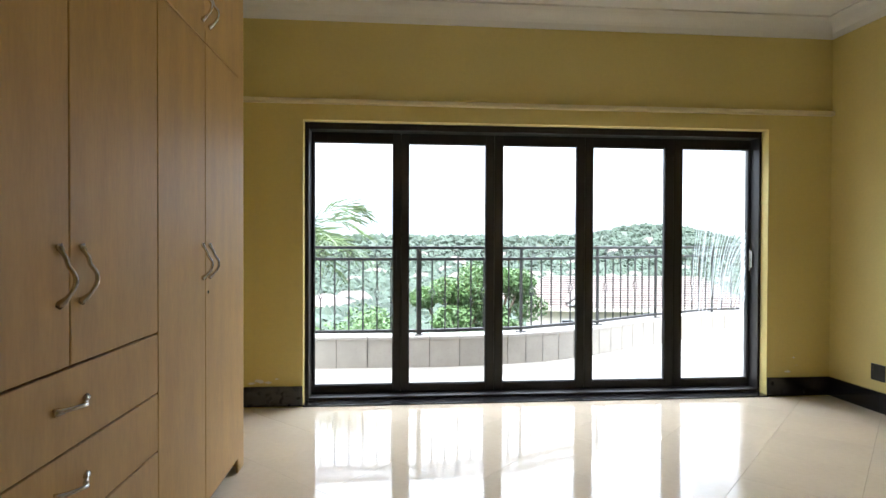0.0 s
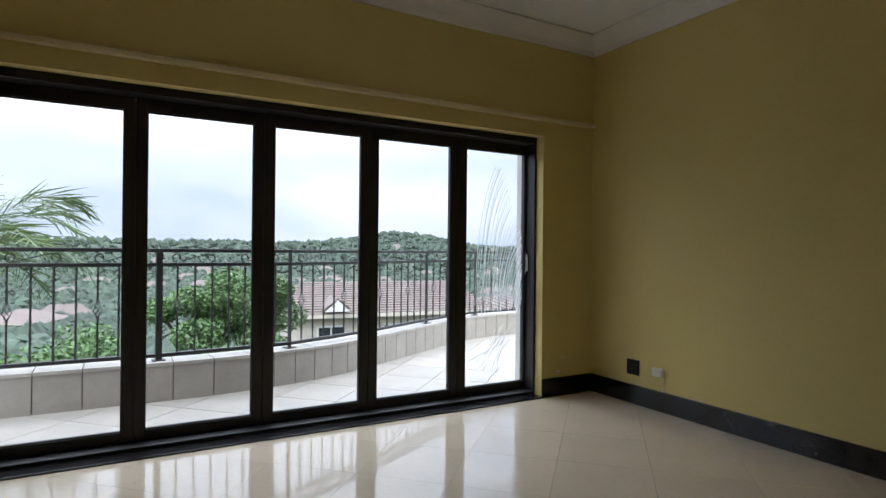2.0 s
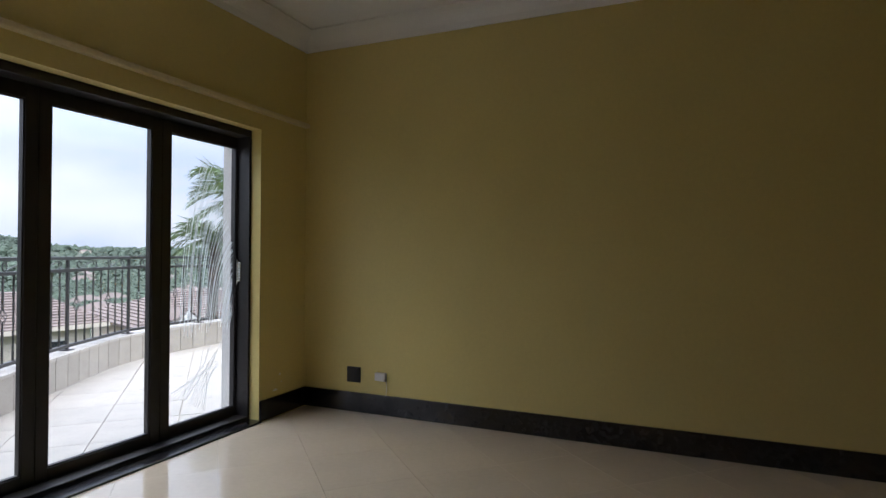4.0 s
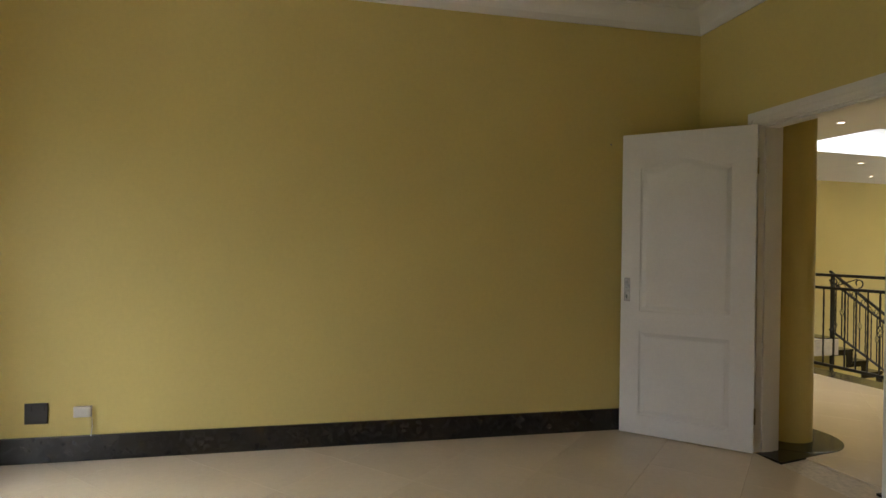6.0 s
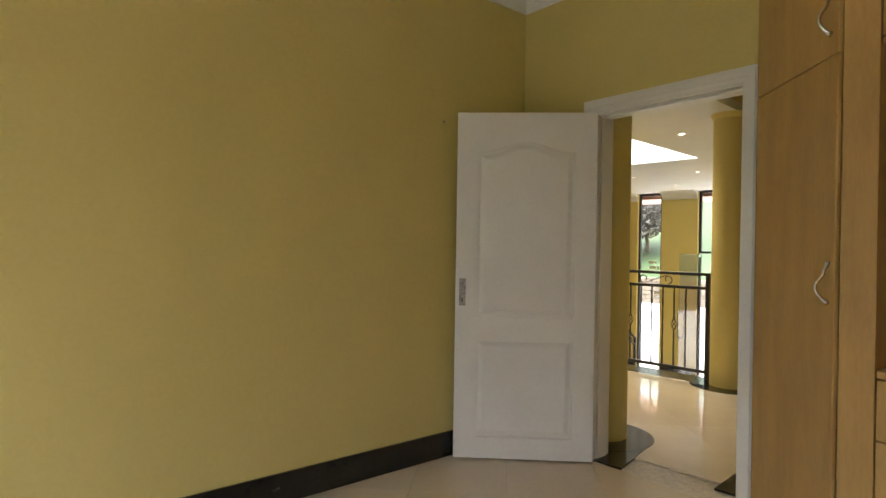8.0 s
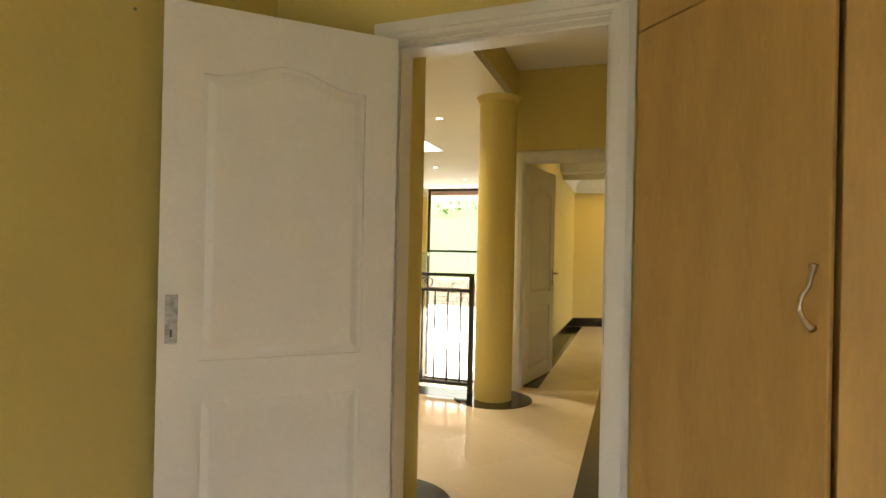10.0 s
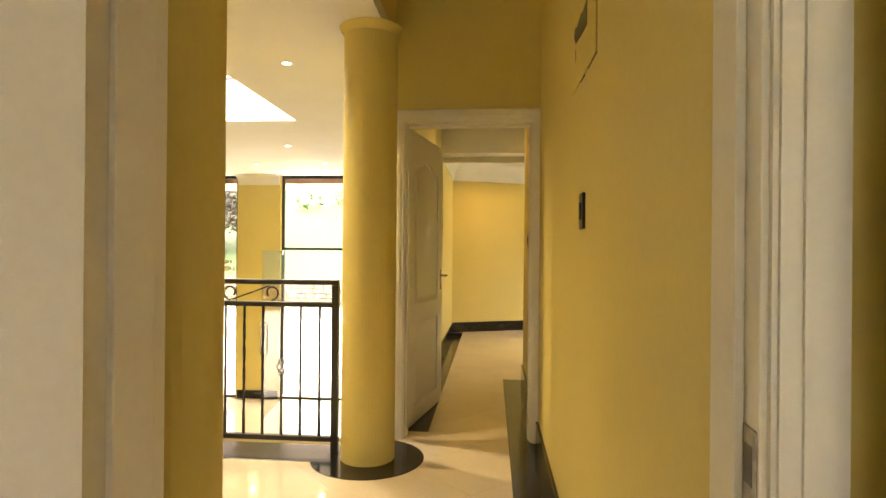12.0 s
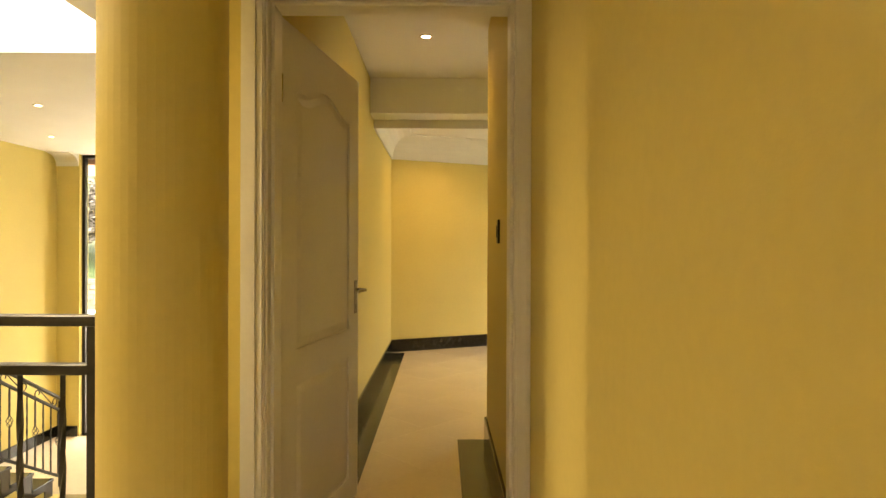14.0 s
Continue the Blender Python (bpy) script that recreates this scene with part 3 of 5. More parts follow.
solid("wall_corridor_west", boxes((-0.25, 0, D2Y - 1.77, -0.17, -0.3, CC + 0.1)), PAINT, "yellow corridor wall", "wall", HALL)
solid("wall_second_door", boxes((0.0, 0.033, D2Y - 0.15, D2Y, -0.3, CC), (0.881, 1.05, D2Y - 0.15, D2Y, -0.3, CC), (0.033, 0.881, D2Y - 0.15, D2Y, 2.065, CC)), PAINT, "yellow wall with the second doorway", "wall", HALL)
solid("ceiling_corridor", boxes((-0.25, 0.93, D2Y, -0.1, CC, CC + 0.1)), CEIL, "white corridor ceiling", "ceiling", HALL)
solid("wall_bulkhead", boxes((0.93, 1.05, D2Y, NE, HC + 0.004, CC + 0.1)), PAINT, "yellow face of the dropped hall ceiling", "wall", HALL)
SX0, SX1, SY0, SY1 = 2.28, 3.5, -4.97, -3.0
bm = boxes((0.93, SX0, SY - 0.3, NE, HC, HC + 0.08), (SX1, EX + 0.2, SY - 0.3, NE, HC, HC + 0.08), (SX0, SX1, SY - 0.3, SY0, HC, HC + 0.08), (SX0, SX1, SY1, NE, HC, HC + 0.08))
solid("ceiling_hall", bm, CEIL, "white hall ceiling with a square skylight opening", "ceiling", HALL)
solid("wall_hall_west", boxes((0.91, 1.05, SY, D2Y - 0.15, LZ - 0.1, HC), (0.91, 1.05, D2Y - 0.15, VY, LZ - 0.1, -0.26)), PAINT, "yellow wall between hall and far room", "wall", HALL)
solid("wall_hall_east", boxes((EX, EX + 0.2, SY - 0.2, NE, LZ - 0.1, HC)), PAINT, "tall yellow stair hall wall", "wall", HALL)
solid("wall_under_landing", boxes((1.05, EX, VY + 0.02, VY + 0.17, LZ - 0.1, -0.26)), PAINT, "yellow wall under the landing edge", "wall", HALL)
W2 = (2.55, 4.03)
W1 = (4.82, 5.38)
solid("wall_glass_front", boxes((1.05, W2[0], SY - 0.2, SY, LZ - 0.1, HC), (W2[1], W1[0], SY - 0.2, SY, LZ - 0.1, HC), (W1[1], EX, SY - 0.2, SY, LZ - 0.1, HC),
      (W1[0], W1[1], SY - 0.2, SY, LZ - 0.1, LZ), (W2[0], W2[1], SY - 0.2, SY, LZ - 0.1, LZ)), PAINT, "yellow wall piers between tall glass panels", "wall", HALL)
PIT = -2.05
solid("floor_lower", boxes((1.05, EX, SY - 0.2, -7.3, LZ - 0.1, LZ)), TILE, "polished cream tile floor of the entrance level", "floor", HALL)
solid("wall_pit", boxes((1.05, 4.46, -7.38, -7.301, PIT, LZ - 0.1), (4.36, 4.455, -7.3, VY + 0.02, PIT, LZ)), PAINT, "yellow side of the sunken planting bed", "wall", HALL)
SOIL = mat("dark_soil", (0.10, 0.07, 0.05), 0.95, vary=0.3, scale=12, bump=0.5, bscale=60)
solid("floor_pit", boxes((1.05, EX, -7.3, VY + 0.02, PIT - 0.1, PIT)), SOIL, "sunken bed below the landing", "floor", HALL)
PEB = mat("pebbles", (0.42, 0.34, 0.26), 0.6, vary=0.35, scale=14, fine=60)
vs, fs = [], []
rp = random.Random(9)
for i in range(2600):
    px, py = rp.uniform(1.1, 4.3), rp.uniform(-7.25, -4.2)
    a, b, c = rp.uniform(0.02, 0.045), rp.uniform(0.018, 0.035), rp.uniform(0.012, 0.025)
    th = rp.uniform(0, 6.28)
    k = len(vs)
    for u, v, w_ in ((1, 0, 0), (0.5, 0.87, 0), (-0.5, 0.87, 0), (-1, 0, 0), (-0.5, -0.87, 0), (0.5, -0.87, 0), (0.55, 0.2, 1), (-0.3, 0.5, 1), (-0.25, -0.5, 1)):
        vs.append((px + a * u * math.cos(th) - b * v * math.sin(th), py + a * u * math.sin(th) + b * v * math.cos(th), PIT + 0.004 + c * (w_ + 0.5 * (w_ > 0))))
    fs += [(k + 6, k + 7, k + 8)] + [(k, k + 1, k + 6), (k + 1, k + 7, k + 6), (k + 1, k + 2, k + 7), (k + 2, k + 3, k + 7), (k + 3, k + 8, k + 7), (k + 3, k + 4, k + 8), (k + 4, k + 5, k + 8), (k + 5, k + 6, k + 8), (k + 5, k, k + 6)]
me = bpy.data.meshes.new("pebbles")
me.from_pydata(vs, [], fs)
me.materials.append(PEB)
pb_ = tagged(new("pebble_bed", me), "loose brown and cream pebbles in the sunken bed", "pebbles", kind="stuff")
pb_.matrix_world = HALL
solid("floor_landing", boxes((0.0, EX, VY, NE, -0.25, -0.012), (0.0, 0.9, D2Y - 0.15, VY, -0.25, -0.012), (4.42, EX, -5.15, VY, -0.25, -0.012)), GROUT, "landing floor slab", "floor", HALL)
solid("floor", boxes((WX, 0, -0.3, NY + 0.2, -0.25, -0.012)), GROUT, "bedroom floor slab", "floor")
solid("trim_floor_edge", bevel(boxes((1.05, 4.42, VY - 0.03, VY + 0.26, -0.06, 0.003)), 0.004), GRANITE, "black granite edge of the landing floor", "floor edge", HALL)
bm = bmesh.new()
cornice_run(bm, (W2[1] + 0.01, SY), (W1[0] - 0.01, SY), (0, 1), HC, HC - 0.17, 0.2)
cornice_run(bm, (W1[1] + 0.01, SY), (EX, SY), (0, 1), HC, HC - 0.17, 0.2)
solid("trim_hall_cornice", bm, CEIL, "white coved cornice on the window piers", "cornice", HALL)


def column(x, y, label):
    c = thing("column", label, "column", Matrix.Translation(hall(x, y, 0)), group="hall columns")
    bm = lathe(bmesh.new(), [(0.157, 0.004), (0.157, HC - 0.05), (0.17, HC - 0.03), (0.185, HC - 0.001)], 48)
    part("shaft", bm, PAINT, c, smooth=False)
    bm = lathe(bmesh.new(), [(0.33, -0.004), (0.33, 0.004), (0.328, 0.0045)], 48)
    part("floor_ring", bm, GRANITE, c, "black granite floor ring")
    return c


for o in (column(1.02, -2.66, "round yellow column on a black granite floor ring"), column(1.046, -0.524, "round yellow column beside the bedroom door")):
    for p in o.children[0].data.polygons:
        p.use_smooth = abs(p.normal.z) < 0.9

# far room beyond the second door
FW = [(0.885, -7.84), (-3.2, -9.5)]
solid("wall_far_left", boxes((0.885, 0.905, -8.4, D2Y - 0.15, -0.3, CC)), PAINT, "yellow far room side wall", "wall", HALL)
dv = Vector(FW[1]) - Vector(FW[0])
FARM = HALL @ Matrix.Translation((FW[0][0], FW[0][1], 0)) @ Euler((0, 0, math.atan2(dv.y, dv.x))).to_matrix().to_4x4()
solid("wall_far_end", boxes((-0.1, dv.length, 0, 0.2, -0.3, CC)), PAINT, "yellow far room end wall", "wall", FARM)
# the gap in the west side is added to let sky light in, out of view
solid("wall_far_return", boxes((-3.4, -0.25, D2Y - 1.77, D2Y - 1.57, -0.3, CC), (-3.4, -3.2, -9.9, -8.9, -0.3, CC), (-3.4, -3.2, -6.9, D2Y - 1.77, -0.3, CC), (-3.4, -3.2, -8.9, -6.9, -0.3, 0.3), (-3.4, -3.2, -8.9, -6.9, 2.2, CC)), PAINT, "yellow far room wall", "wall", HALL)
solid("ceiling_far", boxes((-3.4, 1.0, -9.9, -6.1, 2.53, 2.66), (-3.4, 1.0, -5.85, D2Y - 0.15, 2.62, 2.72), (-3.4, 1.0, -6.1, -5.85, 2.33, 2.72)), CEIL, "white far room ceiling with a dropped band", "ceiling", HALL)
solid("trim_far_cornice", cornice_loop([(0.885, -7.84 + 0.0), (0.885, -6.11), (-3.18, -6.11), (-3.18, -9.48)], 2.53, 2.26, 0.24), CEIL, "white coved far room cornice", "cornice", HALL)
solid("floor_far", boxes((-3.4, 0.9, -9.9, D2Y - 0.15, -0.25, -0.012)), GROUT, "far room floor slab", "floor", HALL)
door_frame("door_2_frame", 0.034, 0.880, 2.065, D2Y - 0.15, D2Y, "white painted second door frame", HALL, near=0.042)
panel_door(HALL @ pose(0.860, D2Y - 0.152, 0.012, 0, 0, -101), "white panelled door opened into the far room", lever=True)

# skirtings and floor borders of the corridor
def border(name, x0, x1, y0, y1, m=HALL, z=0.0):
    return solid(name, boxes((x0, x1, y0, y1, z - 0.01, z + 0.003)), GRANITE, "black granite floor border", "floor border", m)


skirting("baseboard_corridor", 0.0005, 0.018, D2Y + 0.03, -0.2, m=HALL)
skirting("baseboard_far_left", 0.867, 0.8845, -7.84, D2Y - 1.0, m=HALL)
skirting("baseboard_far_right", 0.0005, 0.018, D2Y - 1.77, D2Y - 0.18, m=HALL)
solid("baseboard_far_end", bevel(boxes((0, dv.length, -0.018, -0.0005, 0, SK)), 0.003), GRANITE, "polished black granite skirting", "skirting", FARM)
border("floor_border_corridor", 0.018, 0.188, D2Y - 1.77, -0.2)
border("floor_border_far", 0.72, 0.867, -7.8, D2Y - 0.15)
skirting("baseboard_hall_east", EX - 0.018, EX - 0.0005, SY, -7.3, LZ, m=HALL)
skirting("baseboard_hall_pier", W2[1] + 0.02, W1[0] - 0.02, SY + 0.0005, SY + 0.018, LZ, m=HALL)
skirting("baseboard_hall_corner", W1[1] + 0.02, EX - 0.019, SY + 0.0005, SY + 0.018, LZ, m=HALL)
bm = bmesh.new()
quad = [(-0.59, 0.0), (-0.76, -0.03), (-0.66, -0.5), (-0.5, -0.5)]
lo_ = [bm.verts.new((x, y, -0.01)) for x, y in quad]
hi_ = [bm.verts.new((x, y, 0.0032)) for x, y in quad]
bm.faces.new(hi_)
for i in range(4):
    bm.faces.new((lo_[i], lo_[(i + 1) % 4], hi_[(i + 1) % 4], hi_[i]))
solid("floor_border_door", bm, GRANITE, "black granite floor inlay joining door and column", "floor border")

# switches on the corridor wall
def wall_switch(x, y, z, label, m=HALL):
    s = thing("light_switch", label, "light switch", m @ pose(x, y, z))
    part("plate", bevel(boxes((0.0005, 0.011, -0.037, 0.037, -0.06, 0.06)), 0.004), PLASTIC_B, s)
    part("rocker", bevel(boxes((0.0112, 0.016, -0.016, 0.016, -0.03, 0.03)), 0.003), PLASTIC_B, s)
    return s


wall_switch(0, -1.285, 1.36, "black light switch on the yellow corridor wall")
wall_switch(0, -4.05, 1.31, "black light switch inside the far room")
h = thing("wall_hatch", "yellow painted wall panel with a dark broken opening", "hatch", HALL @ pose(0, -1.25, 1.815))
part("cover", bevel(boxes((0.0005, 0.006, -0.30, 0.19, 0.0, 0.5)), 0.002), PAINT, h)
bm = bmesh.new()
pts = [(0.04, 0.138), (0.04, 0.222), (-0.03, 0.214), (-0.09, 0.223), (-0.16, 0.212), (-0.225, 0.224), (-0.24, 0.197), (-0.205, 0.165), (-0.08, 0.148)]
va = [bm.verts.new((0.0062, y, z)) for y, z in pts]
vb = [bm.verts.new((0.008, y, z)) for y, z in pts]
bm.faces.new(vb)
for i in range(len(pts)):
    bm.faces.new((va[i], va[(i + 1) % len(pts)], vb[(i + 1) % len(pts)], vb[i]))
part("hole", bm, PLASTIC_B, h, "dark ragged hole")
# solid black strips stand in for the shade in the open joint
part("shadow_gap", boxes((0.0005, 0.0035, -0.11, -0.03, -0.004, -0.0005)), PLASTIC_B, h, "open joint, its shade drawn as a black strip")
part("shadow_gap", boxes((0.0005, 0.0035, 0.04, 0.19, -0.004, -0.0005)), PLASTIC_B, h, "open joint, its shade drawn as a black strip")
part("scratch", boxes((0.006, 0.0068, -0.212, -0.206, 0.10, 0.145)), PLASTIC_B, h, "dark scratch")

# ---- iron railings ----


def scroll(bm, cx, z, s, r=0.028, w=0.006, flip=1):
    pts = []
    for i in range(15):
        a = -math.pi / 2 + flip * i / 14 * 1.75 * math.pi
        rr = r * (1 - 0.45 * i / 14)
        pts.append((cx + s * rr * math.cos(a) * 1.0, 0, z + rr * math.sin(a)))
    tube(bm, pts, w, 6)


def basket(bm, x, z, h=0.12, r=0.024):
    for k in range(4):
        pts = []
        for i in range(11):
            u = i / 10
            a = k * math.pi / 2 + u * math.pi * 1.2
            rr = r * math.sin(math.pi * u) + 0.004
            pts.append((x + rr * math.cos(a), rr * math.sin(a), z - h / 2 + h * u))
        tube(bm, pts, 0.0035, 5)


def twisted(bm, x, z0, z1, w=0.0065, n=12, shear=0.0):
    rings = []
    for i in range(n + 1):
        u = i / n
        a = u * math.pi * 3 if 0.1 < u < 0.9 else (0.3 * math.pi if u <= 0.1 else 2.7 * math.pi)
        z = z0 + (z1 - z0) * u
        rings.append([bm.verts.new((x + w * 1.41 * math.cos(a + k * math.pi / 2 + math.pi / 4), w * 1.41 * math.sin(a + k * math.pi / 2 + math.pi / 4), z)) for k in range(4)])
    for a, b in zip(rings, rings[1:]):
        for k in range(4):
            bm.faces.new((a[k], a[(k + 1) % 4], b[(k + 1) % 4], b[k]))


def bar(bm, xa, xb, z, slope, w, h):
    v = [bm.verts.new((x, y, z + slope * x + dz)) for x in (xa, xb) for y in (-w / 2, w / 2) for dz in (-h / 2, h / 2)]
    for q in ((0, 1, 3, 2), (4, 6, 7, 5), (0, 4, 5, 1), (2, 3, 7, 6), (0, 2, 6, 4), (1, 5, 7, 3)):
        bm.faces.new([v[i] for i in q])


def railing(label, m, L, posts, top=1.03, mid=0.895, low=0.085, slope=0.0, step=0.118, every=4, first=2, scrolls=0.62, smooth_top=0.045, foot=0.0, off=0.3, group="", half=0.02):
    """A wrought-iron railing along local x, its foot at z 0."""
    r = thing("railing", label, "railing", m, group)
    for nm, z, w, h in (("top_rail", top, 0.045, 0.03), ("middle_rail", mid, 0.035, 0.03), ("bottom_rail", low, 0.035, 0.03)):
        bm = bmesh.new()
        bar(bm, 0, L, z, slope, w, h)
        part(nm, bevel(bm, 0.003, 1), IRON, r)
    for x in posts:
        bm = bmesh.new()
        box(bm, x - half, x + half, -half, half, foot, top - 0.016 + slope * x)
        if foot <= 0.0:
            box(bm, x - 0.045, x + 0.045, -0.045, 0.045, foot, foot + 0.008)
        part("post", bm, IRON, r)
    n = int((L - 0.06) / step)
    for i in range(n):
        x = L - (i + 1) * step
        if any(abs(x - p) < 0.03 for p in posts):
            continue
        z0, z1 = low + 0.015 + slope * x, mid - 0.015 + slope * x
        bm = bmesh.new()
        if every and i % every == first:
            zc = z0 + (z1 - z0) * 0.53
            twisted(bm, x, z0, zc - 0.055, n=6)
            twisted(bm, x, zc + 0.055, z1, n=6)
            basket(bm, x, zc)
        else:
            twisted(bm, x, z0, z1)
        part("baluster", bm, IRON, r)
    if scrolls:
        k = 0
        x = L - off
        while x > 0.2:
            zc = (top + mid) / 2 + slope * x
            bm = bmesh.new()
            rr = (top - mid) / 2 - 0.018
            scroll(bm, x, zc, 1, rr * 0.95)
            scroll(bm, x - 0.26, zc - slope * 0.26, 1, rr * 0.95, flip=-1)
            tube(bm, [(x - 0.015, 0, zc + rr * 0.85), (x - 0.13, 0, zc - slope * 0.13), (x - 0.245, 0, zc - rr * 0.85 - slope * 0.26)], 0.005, 6)
            part("scrollwork", bm, IRON, r)
            x -= scrolls
    return r


# landing: local x runs west, so that the end post stands by the column
RL = 3.16
railing("black wrought-iron landing railing with scrolls and basket balusters", HALL @ pose(1.220 + RL, -2.735, -0.006, 0, 0, 180), RL, (RL - 0.02, 1.6, 0.02), off=0.42)
# stair
RUN, RISE, NST = 0.30, 0.18, 8
st = thing("staircase", "granite-topped stair with yellow painted sides rising along the hall wall", "stairs", HALL @ pose(4.46, -7.25, LZ), kind="structure")
for i in range(NST):
    y0 = i * RUN
    part("step", boxes((0.0, EX - 4.46, y0, min(y0 + RUN, (NST - 1) * RUN + 0.02), 0.0, (i + 1) * RISE - 0.03)), PAINT, st)
    part("riser", boxes((-0.014, EX - 4.46, y0 - 0.014, y0 - 0.0005, i * RISE, (i + 1) * RISE - 0.0305)), GRANITE, st)
    part("tread", bevel(boxes((-0.02, EX - 4.46, y0 - 0.03, y0 + RUN - 0.015, (i + 1) * RISE - 0.03, (i + 1) * RISE)), 0.004, 1), GRANITE, st)
    part("side_trim", boxes((-0.012, -0.0005, y0, y0 + 0.10, max(0, i * RISE - 0.09), (i + 1) * RISE - 0.031), (-0.012, -0.0005, y0 + 0.10, min(y0 + RUN, (NST - 1) * RUN + 0.12), (i + 1) * RISE - 0.085, (i + 1) * RISE - 0.031)), GRANITE, st)
railing("black wrought-iron stair railing climbing beside the steps", HALL @ pose(4.50, -7.50, LZ + 0.014, 0, 0, 90), 2.43, (0.02, 2.38), slope=RISE / RUN, top=0.95, mid=0.82, low=0.09, scrolls=0.46, off=0.2, every=3, first=1, foot=0.001)

bm = bmesh.new()
pr = [(-7.25, LZ), (-7.25, LZ + 0.33), (-5.15, 0.16), (-5.15, -0.02)]
va = [bm.verts.new((EX - 0.016, y, z)) for y, z in pr]
vb = [bm.verts.new((EX - 0.0005, y, z)) for y, z in pr]
bm.faces.new(va)
for i in range(4):
    bm.faces.new((va[i], va[(i + 1) % 4], vb[(i + 1) % 4], vb[i]))
solid("baseboard_stair", bm, GRANITE, "sloping black granite skirting beside the stair", "skirting", HALL)

# ---- skylight ----
sk = thing("window_skylight", "square roof light with a white shaft and grey glazing bars", "skylight", HALL, kind="structure")
part("shaft", boxes((SX0 - 0.05, SX0, SY0 - 0.05, SY1 + 0.05, HC + 0.0805, HC + 0.515), (SX1, SX1 + 0.05, SY0 - 0.05, SY1 + 0.05, HC + 0.0805, HC + 0.515),
     (SX0, SX1, SY0 - 0.05, SY0, HC + 0.0805, HC + 0.515), (SX0, SX1, SY1, SY1 + 0.05, HC + 0.0805, HC + 0.515)), CEIL, sk)
BARS = mat("grey_glazing_bar", (0.24, 0.24, 0.26), 0.5, vary=0.1, scale=20)
cy = (SY0 + SY1) / 2
ZG = HC + 0.43
part("edge_bar", bevel(boxes((SX1 - 0.16, SX1, SY0 + 0.03, SY1, ZG, ZG + 0.06)), 0.004), BARS, sk)
part("edge_bar", bevel(boxes((SX0, SX1, SY0, SY0 + 0.025, ZG, ZG + 0.06)), 0.004), BARS, sk)
part("edge_bar", bevel(boxes((SX0, SX1 - 0.165, SY1 - 0.05, SY1, ZG, ZG + 0.06)), 0.004), BARS, sk)
bm = tube(bmesh.new(), [(SX1 - 0.05, SY0 + 0.06, ZG + 0.03), (SX0, cy + 0.1, ZG + 0.03)], 0.045, 4)
part("brace", bm, BARS, sk)
g = part("pane", boxes((SX0 - 0.05, SX1 + 0.05, SY0 - 0.05, SY1 + 0.05, ZG + 0.085, ZG + 0.093)), GLASS, sk)
g.visible_shadow = False

# ---- recessed downlights ----
RING = mat("brushed_ring", (0.55, 0.53, 0.5), 0.35, metal=1.0, vary=0.1, scale=50)
d = thing("downlight", "small recessed ceiling downlight, switched on", "downlight", HALL @ pose(1.74, -3.22, HC - 0.0005), group="hall downlights")
bm = bmesh.new()
k = 24
pro = [(0.044, 0.0), (0.042, -0.006), (0.031, -0.005), (0.029, 0.0)]
rings = [[bm.verts.new((r * math.cos(2 * math.pi * i / k), r * math.sin(2 * math.pi * i / k), z)) for i in range(k)] for r, z in pro]
for a, b in zip(rings, rings[1:] + rings[:1]):
    for i in range(k):
        bm.faces.new((a[i], a[(i + 1) % k], b[(i + 1) % k], b[i]))
part("ring", bm, RING, d, smooth=True)
part("bulb", lathe(bmesh.new(), [(0.028, 0.0), (0.028, -0.002), (0.018, -0.004)], 20), LAMPGLOW, d, "glowing lamp face")
SPOTS = [(2.2, -2.4, HC), (4.01, -5.0, HC), (5.0, -6.5, HC), (4.0, -6.4, HC), (2.87, -6.35, HC), (4.9, -7.9, HC), (3.93, -7.88, HC), (2.82, -7.8, HC), (0.17, -7.35, 2.53), (0.4, -4.92, 2.62)]
for x, y, z in SPOTS:
    copy_thing(d, HALL @ pose(x, y, z - 0.0005))
for x, y, z in [(1.74, -3.22, HC)] + SPOTS:
    ld = bpy.data.lights.new("downlight_beam", "SPOT")
    ld.energy, ld.color, ld.spot_size, ld.spot_blend, ld.shadow_soft_size = (34 if -4 < y else 5) if x > 1 else (10 if y < -6 else 5), (1.0, 0.86, 0.62) if x > 1 else (1.0, 0.66, 0.34), radians(150), 0.8, 0.03
    lo = new("downlight_beam", ld)
    lo.matrix_world = HALL @ pose(x, y, z - 0.014)

# ---- hall glass wall ----
def tall_window(name, x0, x1, label, transom=None):
    f = thing(name, label, "window", HALL, kind="structure")
    y0, y1 = SY - 0.12, SY - 0.06
    part("frame", bevel(boxes((x0, x0 + 0.045, y0, y1, LZ, HC - 0.001), (x1 - 0.045, x1, y0, y1, LZ, HC - 0.001), (x0 + 0.045, x1 - 0.045, y0, y1, HC - 0.05, HC - 0.001), (x0 + 0.045, x1 - 0.045, y0, y1, LZ, LZ + 0.03)), 0.003), BRONZE, f)
    zs = [LZ + 0.03, HC - 0.05]
    if transom:
        part("transom", bevel(boxes((x0 + 0.045, x1 - 0.045, y0, y1, transom, transom + 0.045)), 0.003), BRONZE, f)
        zs = [transom + 0.045, HC - 0.05]
    g = part("pane", boxes((x0 + 0.045, x1 - 0.045, y0 + 0.025, y0 + 0.031, zs[0], zs[1])), GLASS, f, "clear glass pane")
    g.visible_shadow = False
    return f


